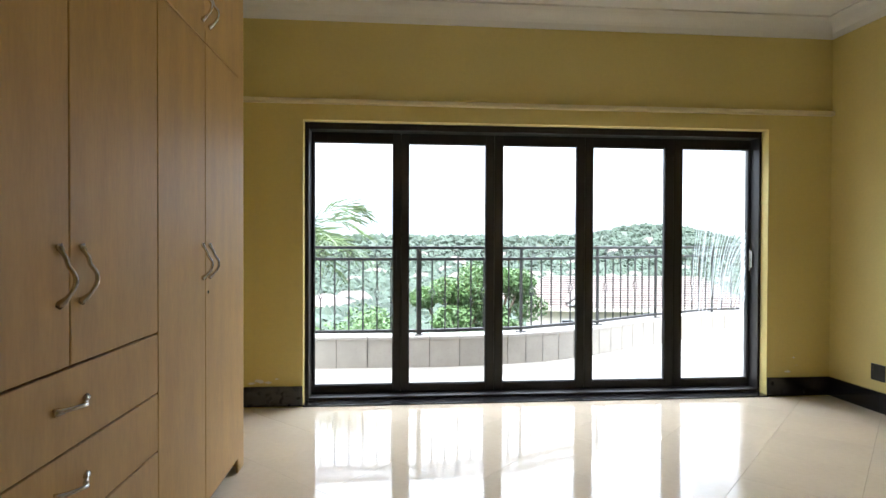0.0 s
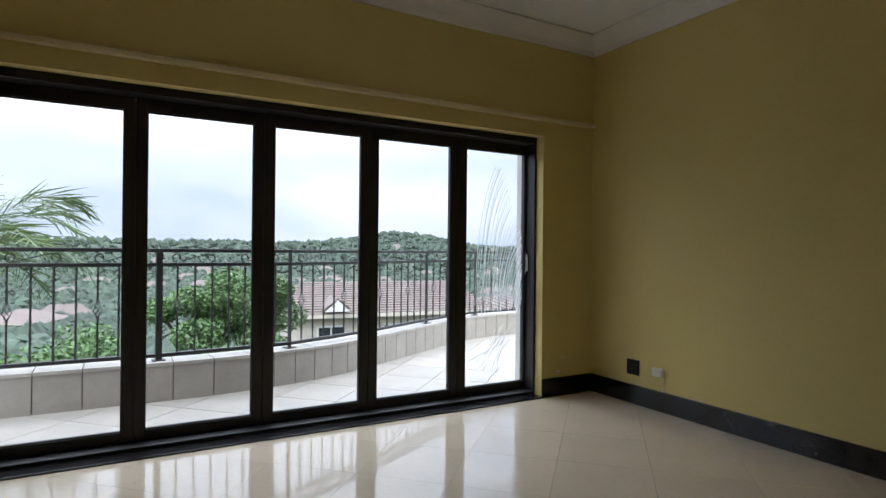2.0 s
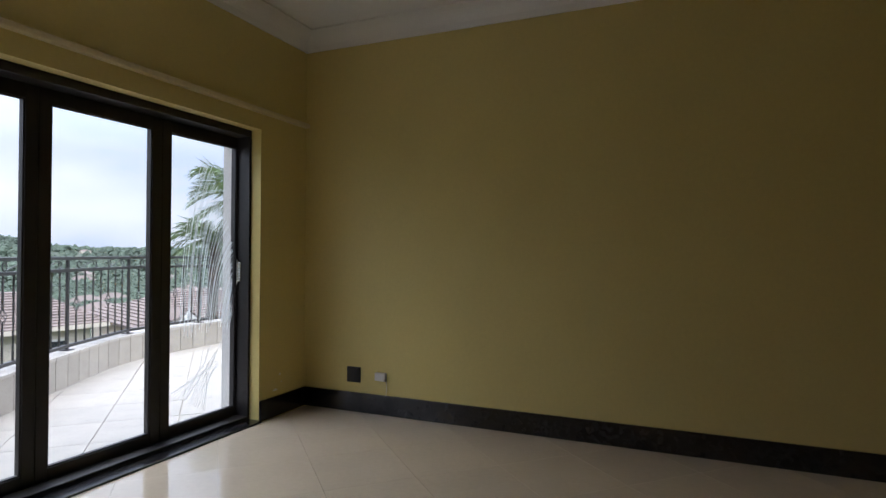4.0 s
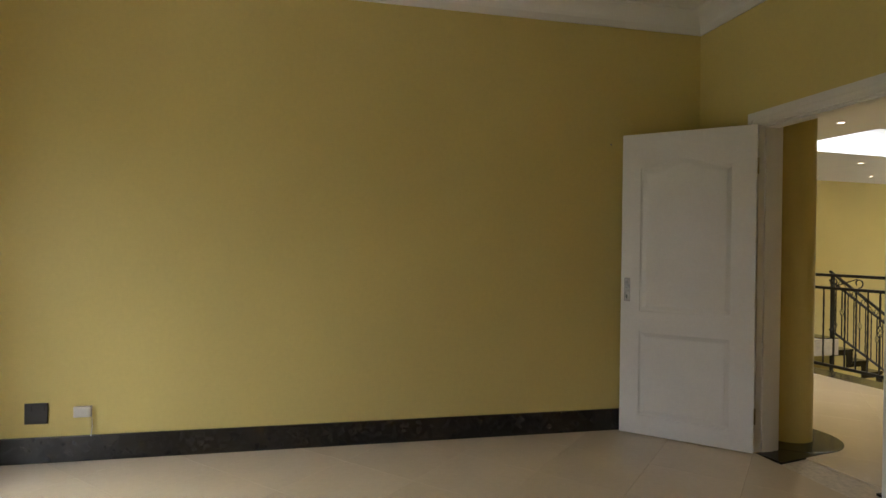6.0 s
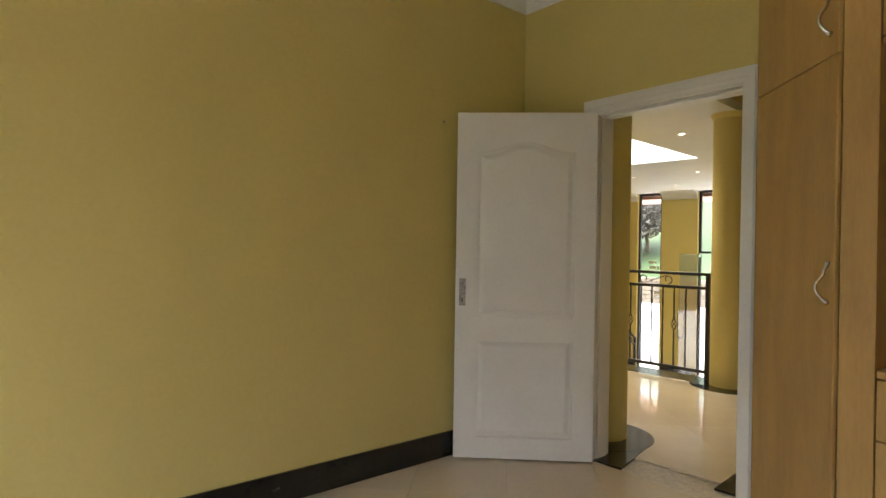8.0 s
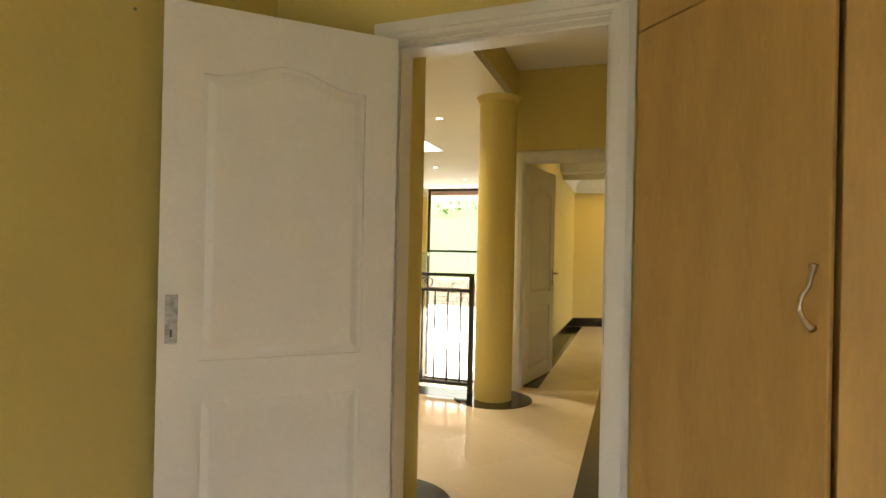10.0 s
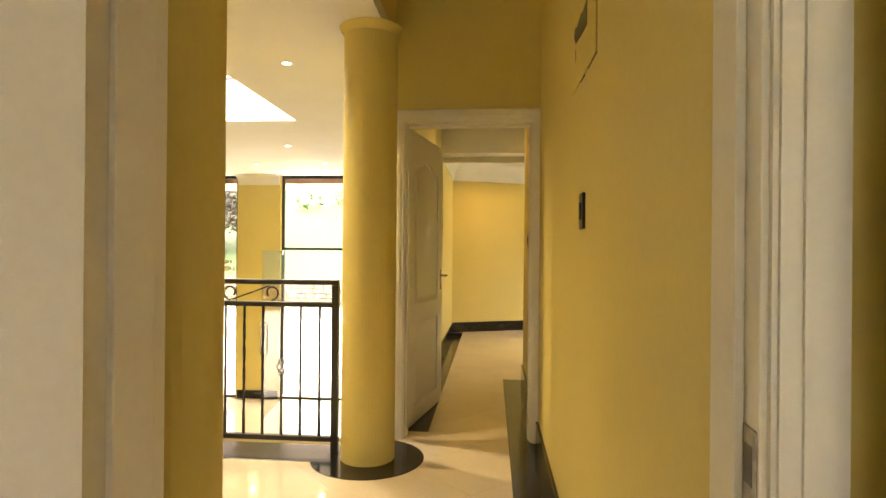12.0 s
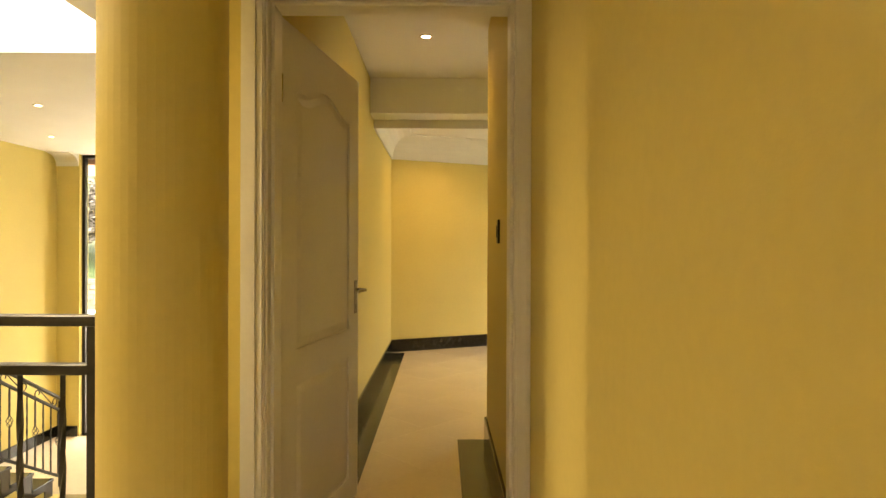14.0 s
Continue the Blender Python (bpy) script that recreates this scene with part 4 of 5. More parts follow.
# added out of view: a window that brings daylight into the far room
f4 = thing("window_4", "unseen window added to let daylight into the far room", "window", HALL, kind="structure")
part("frame", bevel(boxes((-3.34, -3.28, -8.9, -8.84, 0.3, 2.2), (-3.34, -3.28, -5.46, -5.4, 0.3, 2.2), (-3.34, -3.28, -8.84, -5.46, 2.14, 2.2), (-3.34, -3.28, -8.84, -5.46, 0.3, 0.36), (-3.34, -3.28, -7.18, -7.12, 0.36, 2.14)), 0.003), BRONZE, f4)
for ya_, yb_ in ((-8.84, -7.18), (-7.12, -5.46)):
    g = part("pane", boxes((-3.313, -3.307, ya_, yb_, 0.36, 2.14)), GLASS, f4)
    g.visible_shadow = False


tall_window("window_2", *W1, "tall narrow fixed window with a dark frame")
tall_window("window_3", *W2, "tall glazed entrance with a dark frame and transom", transom=1.20)
hp, fp = Vector((3.98, -9.2)), Vector((3.806, -7.85))
dd = fp - hp
gd = thing("glass_door", "frameless glass entrance door standing open", "glass door", HALL @ Matrix.Translation((hp.x, hp.y, LZ + 0.01)) @ Euler((0, 0, math.atan2(dd.y, dd.x))).to_matrix().to_4x4())
LDR = dd.length
TINT = glass_mat("tinted_glass", (0.82, 0.80, 0.77), 0.02, 0.22)
g = part("pane", bevel(boxes((0.01, LDR, -0.006, 0.006, 0.004, 2.62)), 0.002, 1), TINT, gd)
g.visible_shadow = False
part("top_patch", bevel(boxes((0.0, 0.16, -0.016, 0.016, 2.55, 2.63)), 0.003), STEEL, gd)
part("bottom_patch", bevel(boxes((0.0, 0.16, -0.016, 0.016, 0.0, 0.08)), 0.003), STEEL, gd)
bm = bmesh.new()
for s in (-1, 1):
    tube(bm, [(LDR - 0.12, s * 0.007, 1.0), (LDR - 0.12, s * 0.05, 1.0), (LDR - 0.12, s * 0.055, 1.05), (LDR - 0.12, s * 0.055, 1.45), (LDR - 0.12, s * 0.05, 1.5), (LDR - 0.12, s * 0.007, 1.5)], 0.011, 10)
part("pull_handle", bm, STEEL, gd, smooth=True)

FROST = mat("frosted_decal", (0.72, 0.76, 0.74), 0.6, vary=0.05, scale=20)


def decal(kind, x, z, s):
    d = thing("window_decal", "small pale frosted sea-life sticker on the narrow window", "sticker", HALL @ pose(x, SY - 0.0905, z))
    bm = bmesh.new()
    if kind == "fish":
        out = [(math.cos(a) * s, math.sin(a) * s * 0.5) for a in [2 * math.pi * i / 14 for i in range(14)]]
        va = [bm.verts.new((u, 0.0, v)) for u, v in out]
        vb = [bm.verts.new((u, 0.002, v)) for u, v in out]
        bm.faces.new(va)
        bm.faces.new(vb[::-1])
        for i in range(14):
            bm.faces.new((va[i], va[(i + 1) % 14], vb[(i + 1) % 14], vb[i]))
        box(bm, -1.7 * s, -1.15 * s, 0.0, 0.002, -0.45 * s, 0.45 * s)
    else:
        box(bm, -0.8 * s, 0.8 * s, 0.0, 0.002, 0.0, 0.7 * s)
        for k in range(5):
            box(bm, -0.75 * s + k * 0.33 * s, -0.6 * s + k * 0.33 * s, 0.0, 0.002, -1.5 * s, -0.02)
    part("film", bm, FROST, d)


decal("fish", 5.08, 0.98, 0.07)
decal("fish", 5.05, 0.86, 0.09)
decal("jelly", 4.94, 0.28, 0.08)

# ---- cracked pane ----
CRACK = crack_mat("cracked_glass_edge")
bm = bmesh.new()
rc = random.Random(5)
pa, pb = PANE[4]


def crack(p0, p1, p2, r):
    pts = []
    for i in range(11):
        u = i / 10
        x = (1 - u) ** 2 * p0[0] + 2 * u * (1 - u) * p1[0] + u * u * p2[0]
        z = (1 - u) ** 2 * p0[1] + 2 * u * (1 - u) * p1[1] + u * u * p2[1]
        pts.append((pa + (pb - pa) * min(0.995, max(0.005, x)), 4.9165, GZ0 + (GZ1 - GZ0) * min(0.995, max(0.005, z))))
    tube(bm, pts, r, 4)


for i in range(70):
    j = i / 69
    q = j ** 0.8
    st0 = (0.18 + 0.78 * q + rc.uniform(-0.02, 0.02), 0.33 + rc.uniform(-0.05, 0.03) + 0.02 * q)
    en = (min(1.0, 0.52 + 0.75 * q), 0.93 - 0.60 * max(0, q - 0.12) + rc.uniform(-0.01, 0.01))
    crack(st0, (st0[0] + 0.02 + 0.08 * q, st0[1] + (en[1] - st0[1]) * (0.72 + 0.1 * q)), en, rc.uniform(0.0009, 0.0024))
for i in range(20):
    j = i / 19
    crack((0.62 + rc.uniform(-0.1, 0.2), 0.22 + rc.uniform(-0.06, 0.04)), (0.4 + 0.2 * j, 0.14), (0.02 + 0.55 * j, 0.10 - 0.09 * j + rc.uniform(0, 0.02)), rc.uniform(0.0009, 0.0018))
leaf5 = [o for o in win.children if o.name.startswith("sash")][-1]
cr = part("glass_cracks", bm, CRACK, leaf5, "fan of fine white cracks in the glass")
cr["kind"] = "stuff"

# ---- terrace ----
KNOTS = [(-10.0, 6.02), (-6.0, 6.02), (-3.9, 6.02), (-2.7, 6.04), (-1.67, 6.3), (-0.4, 7.02), (0.56, 7.55), (1.5, 7.72), (2.6, 7.65), (4.4, 7.2), (5.6, 6.5)]


def spline(kn, n):
    out = []
    for i in range(len(kn) - 1):
        p0, p1, p2, p3 = (Vector(kn[max(0, min(len(kn) - 1, i + k))]) for k in (-1, 0, 1, 2))
        for s in range(n):
            u = s / n
            out.append(0.5 * ((2 * p1) + (p2 - p0) * u + (2 * p0 - 5 * p1 + 4 * p2 - p3) * u * u + (3 * p1 - p0 - 3 * p2 + p3) * u ** 3))
    out.append(Vector(kn[-1]))
    return out


def resample(pts, step):
    out, need = [pts[0]], step
    for a, b in zip(pts, pts[1:]):
        d = (b - a).length
        pos = 0.0
        while d - pos >= need:
            pos += need
            out.append(a + (b - a) * (pos / d))
            need = step
        need -= d - pos
    return out


LINE = resample(spline(KNOTS, 16), 0.10)


def offset(i, o):
    a, b = LINE[max(0, i - 1)], LINE[min(len(LINE) - 1, i + 1)]
    d = (b - a).normalized()
    return LINE[i] + Vector((-d.y, d.x)) * o


bm = bmesh.new()
prev = None
for i in range(len(LINE)):
    a, b = offset(i, 0.012), offset(i, 0.22)
    ring = [bm.verts.new((a.x, a.y, -0.6)), bm.verts.new((a.x, a.y, 0.255)), bm.verts.new((b.x, b.y, 0.255)), bm.verts.new((b.x, b.y, -0.6))]
    if prev:
        for k in range(4):
            bm.faces.new((prev[k], prev[(k + 1) % 4], ring[(k + 1) % 4], ring[k]))
    prev = ring
para = solid("parapet", bm, GROUT, "low curved terrace parapet faced with pale tiles", "parapet")
MARBLE = mat("parapet_coping", (0.44, 0.41, 0.365), 0.45, vary=0.06, scale=5, fine=60, random_tint=0.04)
i = 0
DGROUT = mat("dark_joint", (0.16, 0.14, 0.12), 0.9, vary=0.2, scale=30)
para.data.materials[0] = DGROUT
while i < len(LINE) - 4:
    STEP = 3 if LINE[i].x < -2.8 else 2
    for nm, oa, ob_, z0, z1, mt in (("tile", 0.0, 0.0118, -0.02, 0.252, PLINTHT), ("coping", -0.008, 0.235, 0.2555, 0.28, MARBLE)):
        bm = bmesh.new()
        rings = []
        for k in range(STEP + 1):
            a, b = offset(i + k, oa), offset(i + k, ob_)
            d = (LINE[i + STEP] - LINE[i]).normalized() * 0.004
            sh = d if k == 0 else (-d if k == STEP else d * 0)
            rings.append([bm.verts.new((a.x + sh.x, a.y + sh.y, z0)), bm.verts.new((a.x + sh.x, a.y + sh.y, z1)), bm.verts.new((b.x + sh.x, b.y + sh.y, z1)), bm.verts.new((b.x + sh.x, b.y + sh.y, z0))])
        for r0, r1 in zip(rings, rings[1:]):
            for q in range(4):
                bm.faces.new((r0[q], r0[(q + 1) % 4], r1[(q + 1) % 4], r1[q]))
        bm.faces.new(rings[0][::-1])
        bm.faces.new(rings[-1])
        part(nm, bm, mt, para)
    i += STEP

# railing panels between posts along the parapet
idx = 2
marks = []
while idx < len(LINE) - 12:
    marks.append(idx)
    idx += 11
for a, b in zip(marks, marks[1:]):
    p, q = offset(a, 0.11), offset(b, 0.11)
    d = q - p
    railing("black wrought-iron terrace railing panel with scrolls", Matrix.Translation((p.x, p.y, 0.28)) @ Euler((0, 0, math.atan2(d.y, d.x))).to_matrix().to_4x4(), d.length, (0.0,), top=0.865, mid=0.752, low=0.04,
            step=d.length / 8, every=4, first=2, scrolls=0.54, off=0.14, group="terrace railing", half=0.023 if a == 68 else 0.012)

# ---- ground ----
def ground_z(x, y):
    if y < 4:
        s = -y
        base = -1.47
        if s > 26:
            base += min((s - 26) * 0.34, 60) + 0.7 * noise.noise(Vector((x * 0.06, y * 0.06, 0)))
        if s > 24.5:
            base += 0.9
        u = max(0.0, min(1.0, (y + 9.4) / 1.2))
        w = max(0.0, min(1.0, (y + 2) / 6))
        return base - 1.6 * u + (-5.0 - base + 1.6) * w * w
    d = math.hypot(max(0, abs(x) - 60) * 0.5, y)
    pts = [(0, -5), (9, -5), (30, -7.5), (80, -13), (200, -21), (420, -24), (650, -14), (820, 4), (1000, 6), (1600, 6)]
    z = pts[-1][1]
    for (a, za), (b, zb) in zip(pts, pts[1:]):
        if d <= b:
            u = (d - a) / (b - a)
            z = za + (zb - za) * u * u * (3 - 2 * u)
            break
    if d > 60:
        z += 3.5 * noise.noise(Vector((x * 0.006, y * 0.006, 3))) * min(1, (d - 60) / 200)
    if d > 450:
        hx = x - 0.47 * y
        z += 19 * math.exp(-((hx / 95) ** 2)) * min(1, (d - 450) / 200) - 5 * min(1, max(0, x - 350) / 300)
    return z


GRASS = mat("valley_scrub", (0.050, 0.064, 0.040), 0.95, vary=0.35, scale=0.05, fine=0.9, dark=(0.026, 0.038, 0.024), bump=0.3, bscale=2)
LAWN = mat("lawn", (0.045, 0.072, 0.022), 0.95, vary=0.3, scale=0.3, fine=6, dark=(0.024, 0.042, 0.013), bump=0.3, bscale=6)
xs = sorted(set([i * 4.0 for i in range(-15, 16)] + [i * 12.0 for i in range(-12, 13)] + [s * v for s in (-1, 1) for v in (170, 210, 260, 320, 400, 500, 650, 850, 1200, 1800)]))
ys = sorted(set([-120, -100, -85, -70, -60, -52, -46, -42, -38, -35, -32, -30, -28, -27, -26, -25.5, -25, -24.5, -24, -20, -15, -10, -9.4, -8.2, -6, -4, -2, 0, 2, 4, 6, 9] + [12 + 6 * i for i in range(12)] + [90 + 15 * i for i in range(10)] + [250 + 30 * i for i in range(30)] + [1200, 1400, 1700, 2200]))
bm = bmesh.new()
grid = [[bm.verts.new((x, y, ground_z(x, y))) for x in xs] for y in ys]
for r0, r1 in zip(grid, grid[1:]):
    for i in range(len(xs) - 1):
        bm.faces.new((r0[i], r0[i + 1], r1[i + 1], r1[i]))
gr = solid("ground", bm, GRASS, "grassy ground falling into a wide valley", "ground", smooth=True)
gr.data.materials.append(LAWN)
for p in gr.data.polygons:
    p.material_index = 1 if p.center.y < -10 else 0
CONC = mat("pale_paving", (0.50, 0.47, 0.43), 0.8, vary=0.1, scale=0.8, fine=20)
solid("pavement", boxes((-12, 30, -24.4, -9.0, -1.466, -1.45)), CONC, "pale concrete forecourt", "pavement")
STONE = mat("rough_stone", (0.22, 0.175, 0.125), 0.9, vary=0.3, scale=3, fine=30, bump=0.4, bscale=12, random_tint=0.3)
bm = bmesh.new()
rs = random.Random(3)
for row in range(6):
    x = -10.0
    while x < 24:
        w_ = rs.uniform(0.25, 0.6)
        z0 = -1.47 + row * 0.22
        box(bm, x + 0.01, x + w_ - 0.012, -24.55 + rs.uniform(-0.05, 0.05), -24.1, z0 + 0.008, z0 + 0.212 + rs.uniform(-0.02, 0.01))
        x += w_
rw = solid("retaining_wall", bm, STONE, "rough brown stone retaining wall below the grass bank", "wall")
rw["kind"] = "structure"
ROOFT = mat("brown_roof_tile", (0.185, 0.145, 0.125), 0.8, vary=0.2, scale=2, fine=25)
EAVE = mat("pink_soffit", (0.50, 0.30, 0.24), 0.7, vary=0.08, scale=3)
solid("eave", boxes((0.8, 6.2, SY - 1.5, SY - 0.2, HC - 0.12, HC - 0.02)), EAVE, "pinkish soffit above the tall windows", "eave", HALL)

# ---- plants ----
LEAF = mat("leaf_green", (0.095, 0.17, 0.05), 0.55, vary=0.3, scale=1.4, fine=8)
BARK = mat("bark", (0.12, 0.09, 0.06), 0.9, vary=0.25, scale=6, bump=0.4, bscale=20)
PALM = mat("palm_green", (0.12, 0.18, 0.06), 0.5, vary=0.25, scale=2, fine=10)
# WOODS is greyer than leaf_green: the haze of distance is put into its colour
WOODS = mat("far_woods", (0.072, 0.098, 0.068), 0.95, vary=0.35, scale=0.05, fine=0.6)


def leaf_cloud(verts, faces, c, rad, n, size, rnd):
    for _ in range(n):
        while True:
            p = Vector((rnd.uniform(-1, 1), rnd.uniform(-1, 1), rnd.uniform(-1, 1)))
            if 0.25 < p.length < 1:
                break
        p = Vector(c) + Vector((p.x * rad[0], p.y * rad[1], p.z * rad[2]))
        a = Vector((rnd.gauss(0, 1), rnd.gauss(0, 1), rnd.gauss(0, 0.6))).normalized()
        b = a.cross(Vector((rnd.gauss(0, 1), rnd.gauss(0, 1), rnd.gauss(0, 1)))).normalized()
        s = size * rnd.uniform(0.6, 1.3)
        k = len(verts)
        verts += [p - a * s, p + b * s * 0.42, p + a * s, p - b * s * 0.42]
        faces.append((k, k + 1, k + 2, k + 3))


def tree(x, y, top, spread, seed, label, n=5200, leaf=0.085, foliage=None):
    rnd = random.Random(seed)
    z0 = ground_z(x, y) - 0.05
    t = thing("tree", label, "tree", pose(x, y, z0), group="garden trees")
    H = top - z0
    bm = tube(bmesh.new(), [(0, 0, 0), (0.08, 0.03, H * 0.2), (0.02, 0.1, H * 0.42), (-0.05, 0.05, H * 0.62)], 0.13, 9)
    for v in bm.verts:
        f = 1 - 0.55 * v.co.z / (H * 0.62)
        v.co.x *= f
        v.co.y *= f
    cl = []
    for i in range(18):
        a = i * 2.4 + rnd.uniform(-0.3, 0.3)
        e = rnd.uniform(0.35, 0.92)
        r = spread * rnd.uniform(0.35, 0.85) * (1.25 - abs(e - 0.55))
        c = (r * math.cos(a), r * math.sin(a), H * e)
        cl.append(c)
        tube(bm, [(0, 0.05, H * min(0.6, e * 0.6)), (c[0] * 0.5, c[1] * 0.5, H * e * 0.85), c], 0.035, 5)
    part("trunk", bm, BARK, t)
    vs, fs = [], []
    for c in cl:
        q = spread * rnd.uniform(0.36, 0.55)
        leaf_cloud(vs, fs, c, (q, q, q * 0.75), n // 18, leaf, rnd)
    me = bpy.data.meshes.new("crown")
    me.from_pydata(vs, [], fs)
    me.materials.append(foliage or LEAF)
    o = new("crown", me)
    o.parent = t
    return t


tree(-1.95, 14.5, 0.75, 1.0, 1, "leafy green garden tree below the terrace", 20000, 0.055)
tree(-0.75, 15.2, 0.9, 1.1, 2, "leafy green garden tree below the terrace", 20000, 0.055)
tree(-1.5, 13.2, -0.2, 1.0, 12, "leafy green garden tree below the terrace", 21000, 0.064)
tree(-4.9, 17.5, -0.9, 1.8, 3, "low bushy green tree on the slope", 8000)
tree(-6.5, 15.0, -1.3, 1.6, 4, "low bushy green tree on the slope", 8000)
tree(-8.5, 20.0, -0.9, 2.2, 5, "low bushy green tree on the slope", 8000, 0.12)


def palm(x, y, crown, n, L, seed, label):
    rnd = random.Random(seed)
    z0 = ground_z(x, y) - 0.05
    t = thing("palm_tree", label, "palm", pose(x, y, z0))
    H = crown - z0
    bm = tube(bmesh.new(), [(0.1 * math.sin(i), 0.05 * i / 8, H * i / 8) for i in range(9)], 0.10, 10)
    part("trunk", bm, BARK, t)
    for i in range(n):
        a = i * 2.399 + rnd.uniform(-0.2, 0.2)
        up = rnd.uniform(0.1, 1.5)
        vs, fs = [], []
        pts = []
        for k in range(15):
            u = k / 14
            r = L * u * (1 - 0.12 * up)
            z = L * (up * u - 0.85 * u * u * (0.6 + 0.4 * up))
            pts.append(Vector((r * math.cos(a), r * math.sin(a), H + z)))
        side = Vector((-math.sin(a), math.cos(a), 0))
        for k in range(1, 14):
            for sub in range(2):
                f = (sub + rnd.uniform(-0.2, 0.2)) / 2
                p = pts[k].lerp(pts[k + 1], max(0, f)) if k < 14 else pts[k]
                d = (pts[k + 1] - pts[k - 1]).normalized()
                ll = L * 0.42 * math.sin(math.pi * (0.12 + 0.8 * k / 14)) * rnd.uniform(0.85, 1.1)
                for s in (-1, 1):
                    tip = p + (side * s * rnd.uniform(0.5, 0.8) + d * rnd.uniform(0.6, 0.9) + Vector((0, 0, rnd.uniform(-0.5, 0.15)))) * ll
                    q = len(vs)
                    w_ = d * 0.0065
                    vs += [p - w_, p + w_, p.lerp(tip, 0.5) + w_ + Vector((0, 0, 0.02)), tip, p.lerp(tip, 0.5) - w_ + Vector((0, 0, 0.02))]
                    fs.append((q, q + 1, q + 2, q + 3, q + 4))
        for k in range(14):
            q = len(vs)
            w_ = side * 0.012
            vs += [pts[k] - w_, pts[k] + w_, pts[k + 1] + w_, pts[k + 1] - w_]
            fs.append((q, q + 1, q + 2, q + 3))
        me = bpy.data.meshes.new("frond")
        me.from_pydata(vs, [], fs)
        me.materials.append(PALM)
        o = new("frond", me)
        o.parent = t
    return t


palm(-5.05, 9.5, 1.1, 26, 1.5, 6, "feathery green palm rising beside the terrace")
palm(5.05, 9.95, 2.2, 40, 1.15, 7, "tall feathery green palm beyond the terrace")
palm(5.3, 11.0, 1.45, 30, 0.95, 8, "smaller yellowish green palm beyond the terrace")

# ---- houses ----
PLASTER = mat("cream_plaster", (0.60, 0.54, 0.44), 0.8, vary=0.1, scale=0.8, fine=12)
DARKGL = mat("dark_window_glass", (0.03, 0.035, 0.04), 0.1, vary=0.2, scale=3)


def house(x, y, turn, W, D, ridge, eave, label, detail=True, hip=None):
    base = min(ground_z(x, y), ground_z(x + 3, y - 3)) - 0.6
    h = thing("house", label, "house", pose(x, y, base, 0, 0, turn), group="houses on the slope")
    ez, rz = eave - base, ridge - base
    part("wall", boxes((-W / 2, W / 2, -D / 2, D / 2, 0, ez)), PLASTER, h)
    bm = bmesh.new()
    o = 0.5
    hip = hip or D * 0.45
    n = 14 if detail else 1
    for s in (-1, 1):
        for i in range(n):
            u0, u1 = i / n, (i + 1) / n
            def row(u, lift):
                yy = s * (D / 2 + o) * (1 - u)
                z = ez + (rz - ez) * u + lift
                xx = W / 2 + o - hip * u
                return (-xx, yy, z), (xx, yy, z)
            a0, a1 = row(u0, 0.07)
            b0, b1 = row(u1, 0.02)
            f0, f1 = row(u0, -0.05)
            v = [bm.verts.new(p) for p in (a0, a1, b1, b0, f0, f1)]
            bm.faces.new(v[:4])
            bm.faces.new((v[4], v[5], v[1], v[0]))
    for s in (-1, 1):
        for i in range(n):
            u0, u1 = i / n, (i + 1) / n
            def rowx(u, lift):
                xx = s * (W / 2 + o - hip * u)
                yy = (D / 2 + o) * (1 - u)
                z = ez + (rz - ez) * u + lift
                return (xx, -yy, z), (xx, yy, z)
            a0, a1 = rowx(u0, 0.07)
            b0, b1 = rowx(u1, 0.02)
            f0, f1 = rowx(u0, -0.05)
            v = [bm.verts.new(p) for p in (a0, a1, b1, b0, f0, f1)]
            bm.faces.new(v[:4])
            bm.faces.new((v[4], v[5], v[1], v[0]))
    part("roof", bm, ROOFT, h)
    part("fascia", boxes((-W / 2 - o, W / 2 + o, -D / 2 - o - 0.03, -D / 2 - o, ez - 0.13, ez + 0.03)), PLASTER, h, "pale fascia board")
    if detail:
        k = max(2, int(W / 2.6))
        for i in range(k):
            wx = -W / 2 + W * (i + 0.5) / k
            w_ = part("window", boxes((wx - 0.6, wx + 0.6, -D / 2 - 0.04, -D / 2 - 0.002, ez - 1.7, ez - 0.5)), PLASTIC_W, h)
            part("pane", boxes((wx - 0.52, wx - 0.03, -D / 2 - 0.05, -D / 2 - 0.041, ez - 1.62, ez - 0.58)), DARKGL, w_)
            part("pane", boxes((wx + 0.03, wx + 0.52, -D / 2 - 0.05, -D / 2 - 0.041, ez - 1.62, ez - 0.58)), DARKGL, w_)
        bm = bmesh.new()
        gx = -W / 2 + 1.6
        v = [bm.verts.new(p) for p in ((gx - 0.5, -D / 2 - 0.7, ez + 0.15), (gx + 0.5, -D / 2 - 0.7, ez + 0.15), (gx, -D / 2 - 0.7, ez + 0.62), (gx - 0.5, -D / 2 + 0.5, ez + 0.15), (gx + 0.5, -D / 2 + 0.5, ez + 0.15), (gx, -D / 2 + 1.3, ez + 0.62))]
        for q in ((0, 1, 2), (0, 2, 5, 3), (1, 4, 5, 2)):
            bm.faces.new([v[i] for i in q])
        part("gable", bm, PLASTIC_W, h, "small white-edged gable")
        bm = bmesh.new()
        v = [bm.verts.new((x_, y_, z_)) for x_, y_, z_ in ((gx - 0.55, -D / 2 - 0.62, ez + 0.26), (gx, -D / 2 - 0.62, ez + 0.68), (gx, -D / 2 + 1.3, ez + 0.68), (gx - 0.6, -D / 2 + 0.5, ez + 0.2), (gx + 0.55, -D / 2 - 0.62, ez + 0.26), (gx + 0.6, -D / 2 + 0.5, ez + 0.2))]
        bm.faces.new((v[0], v[1], v[2], v[3]))
        bm.faces.new((v[4], v[1], v[2], v[5]))
        part("gable_roof", bm, ROOFT, h)
    return h


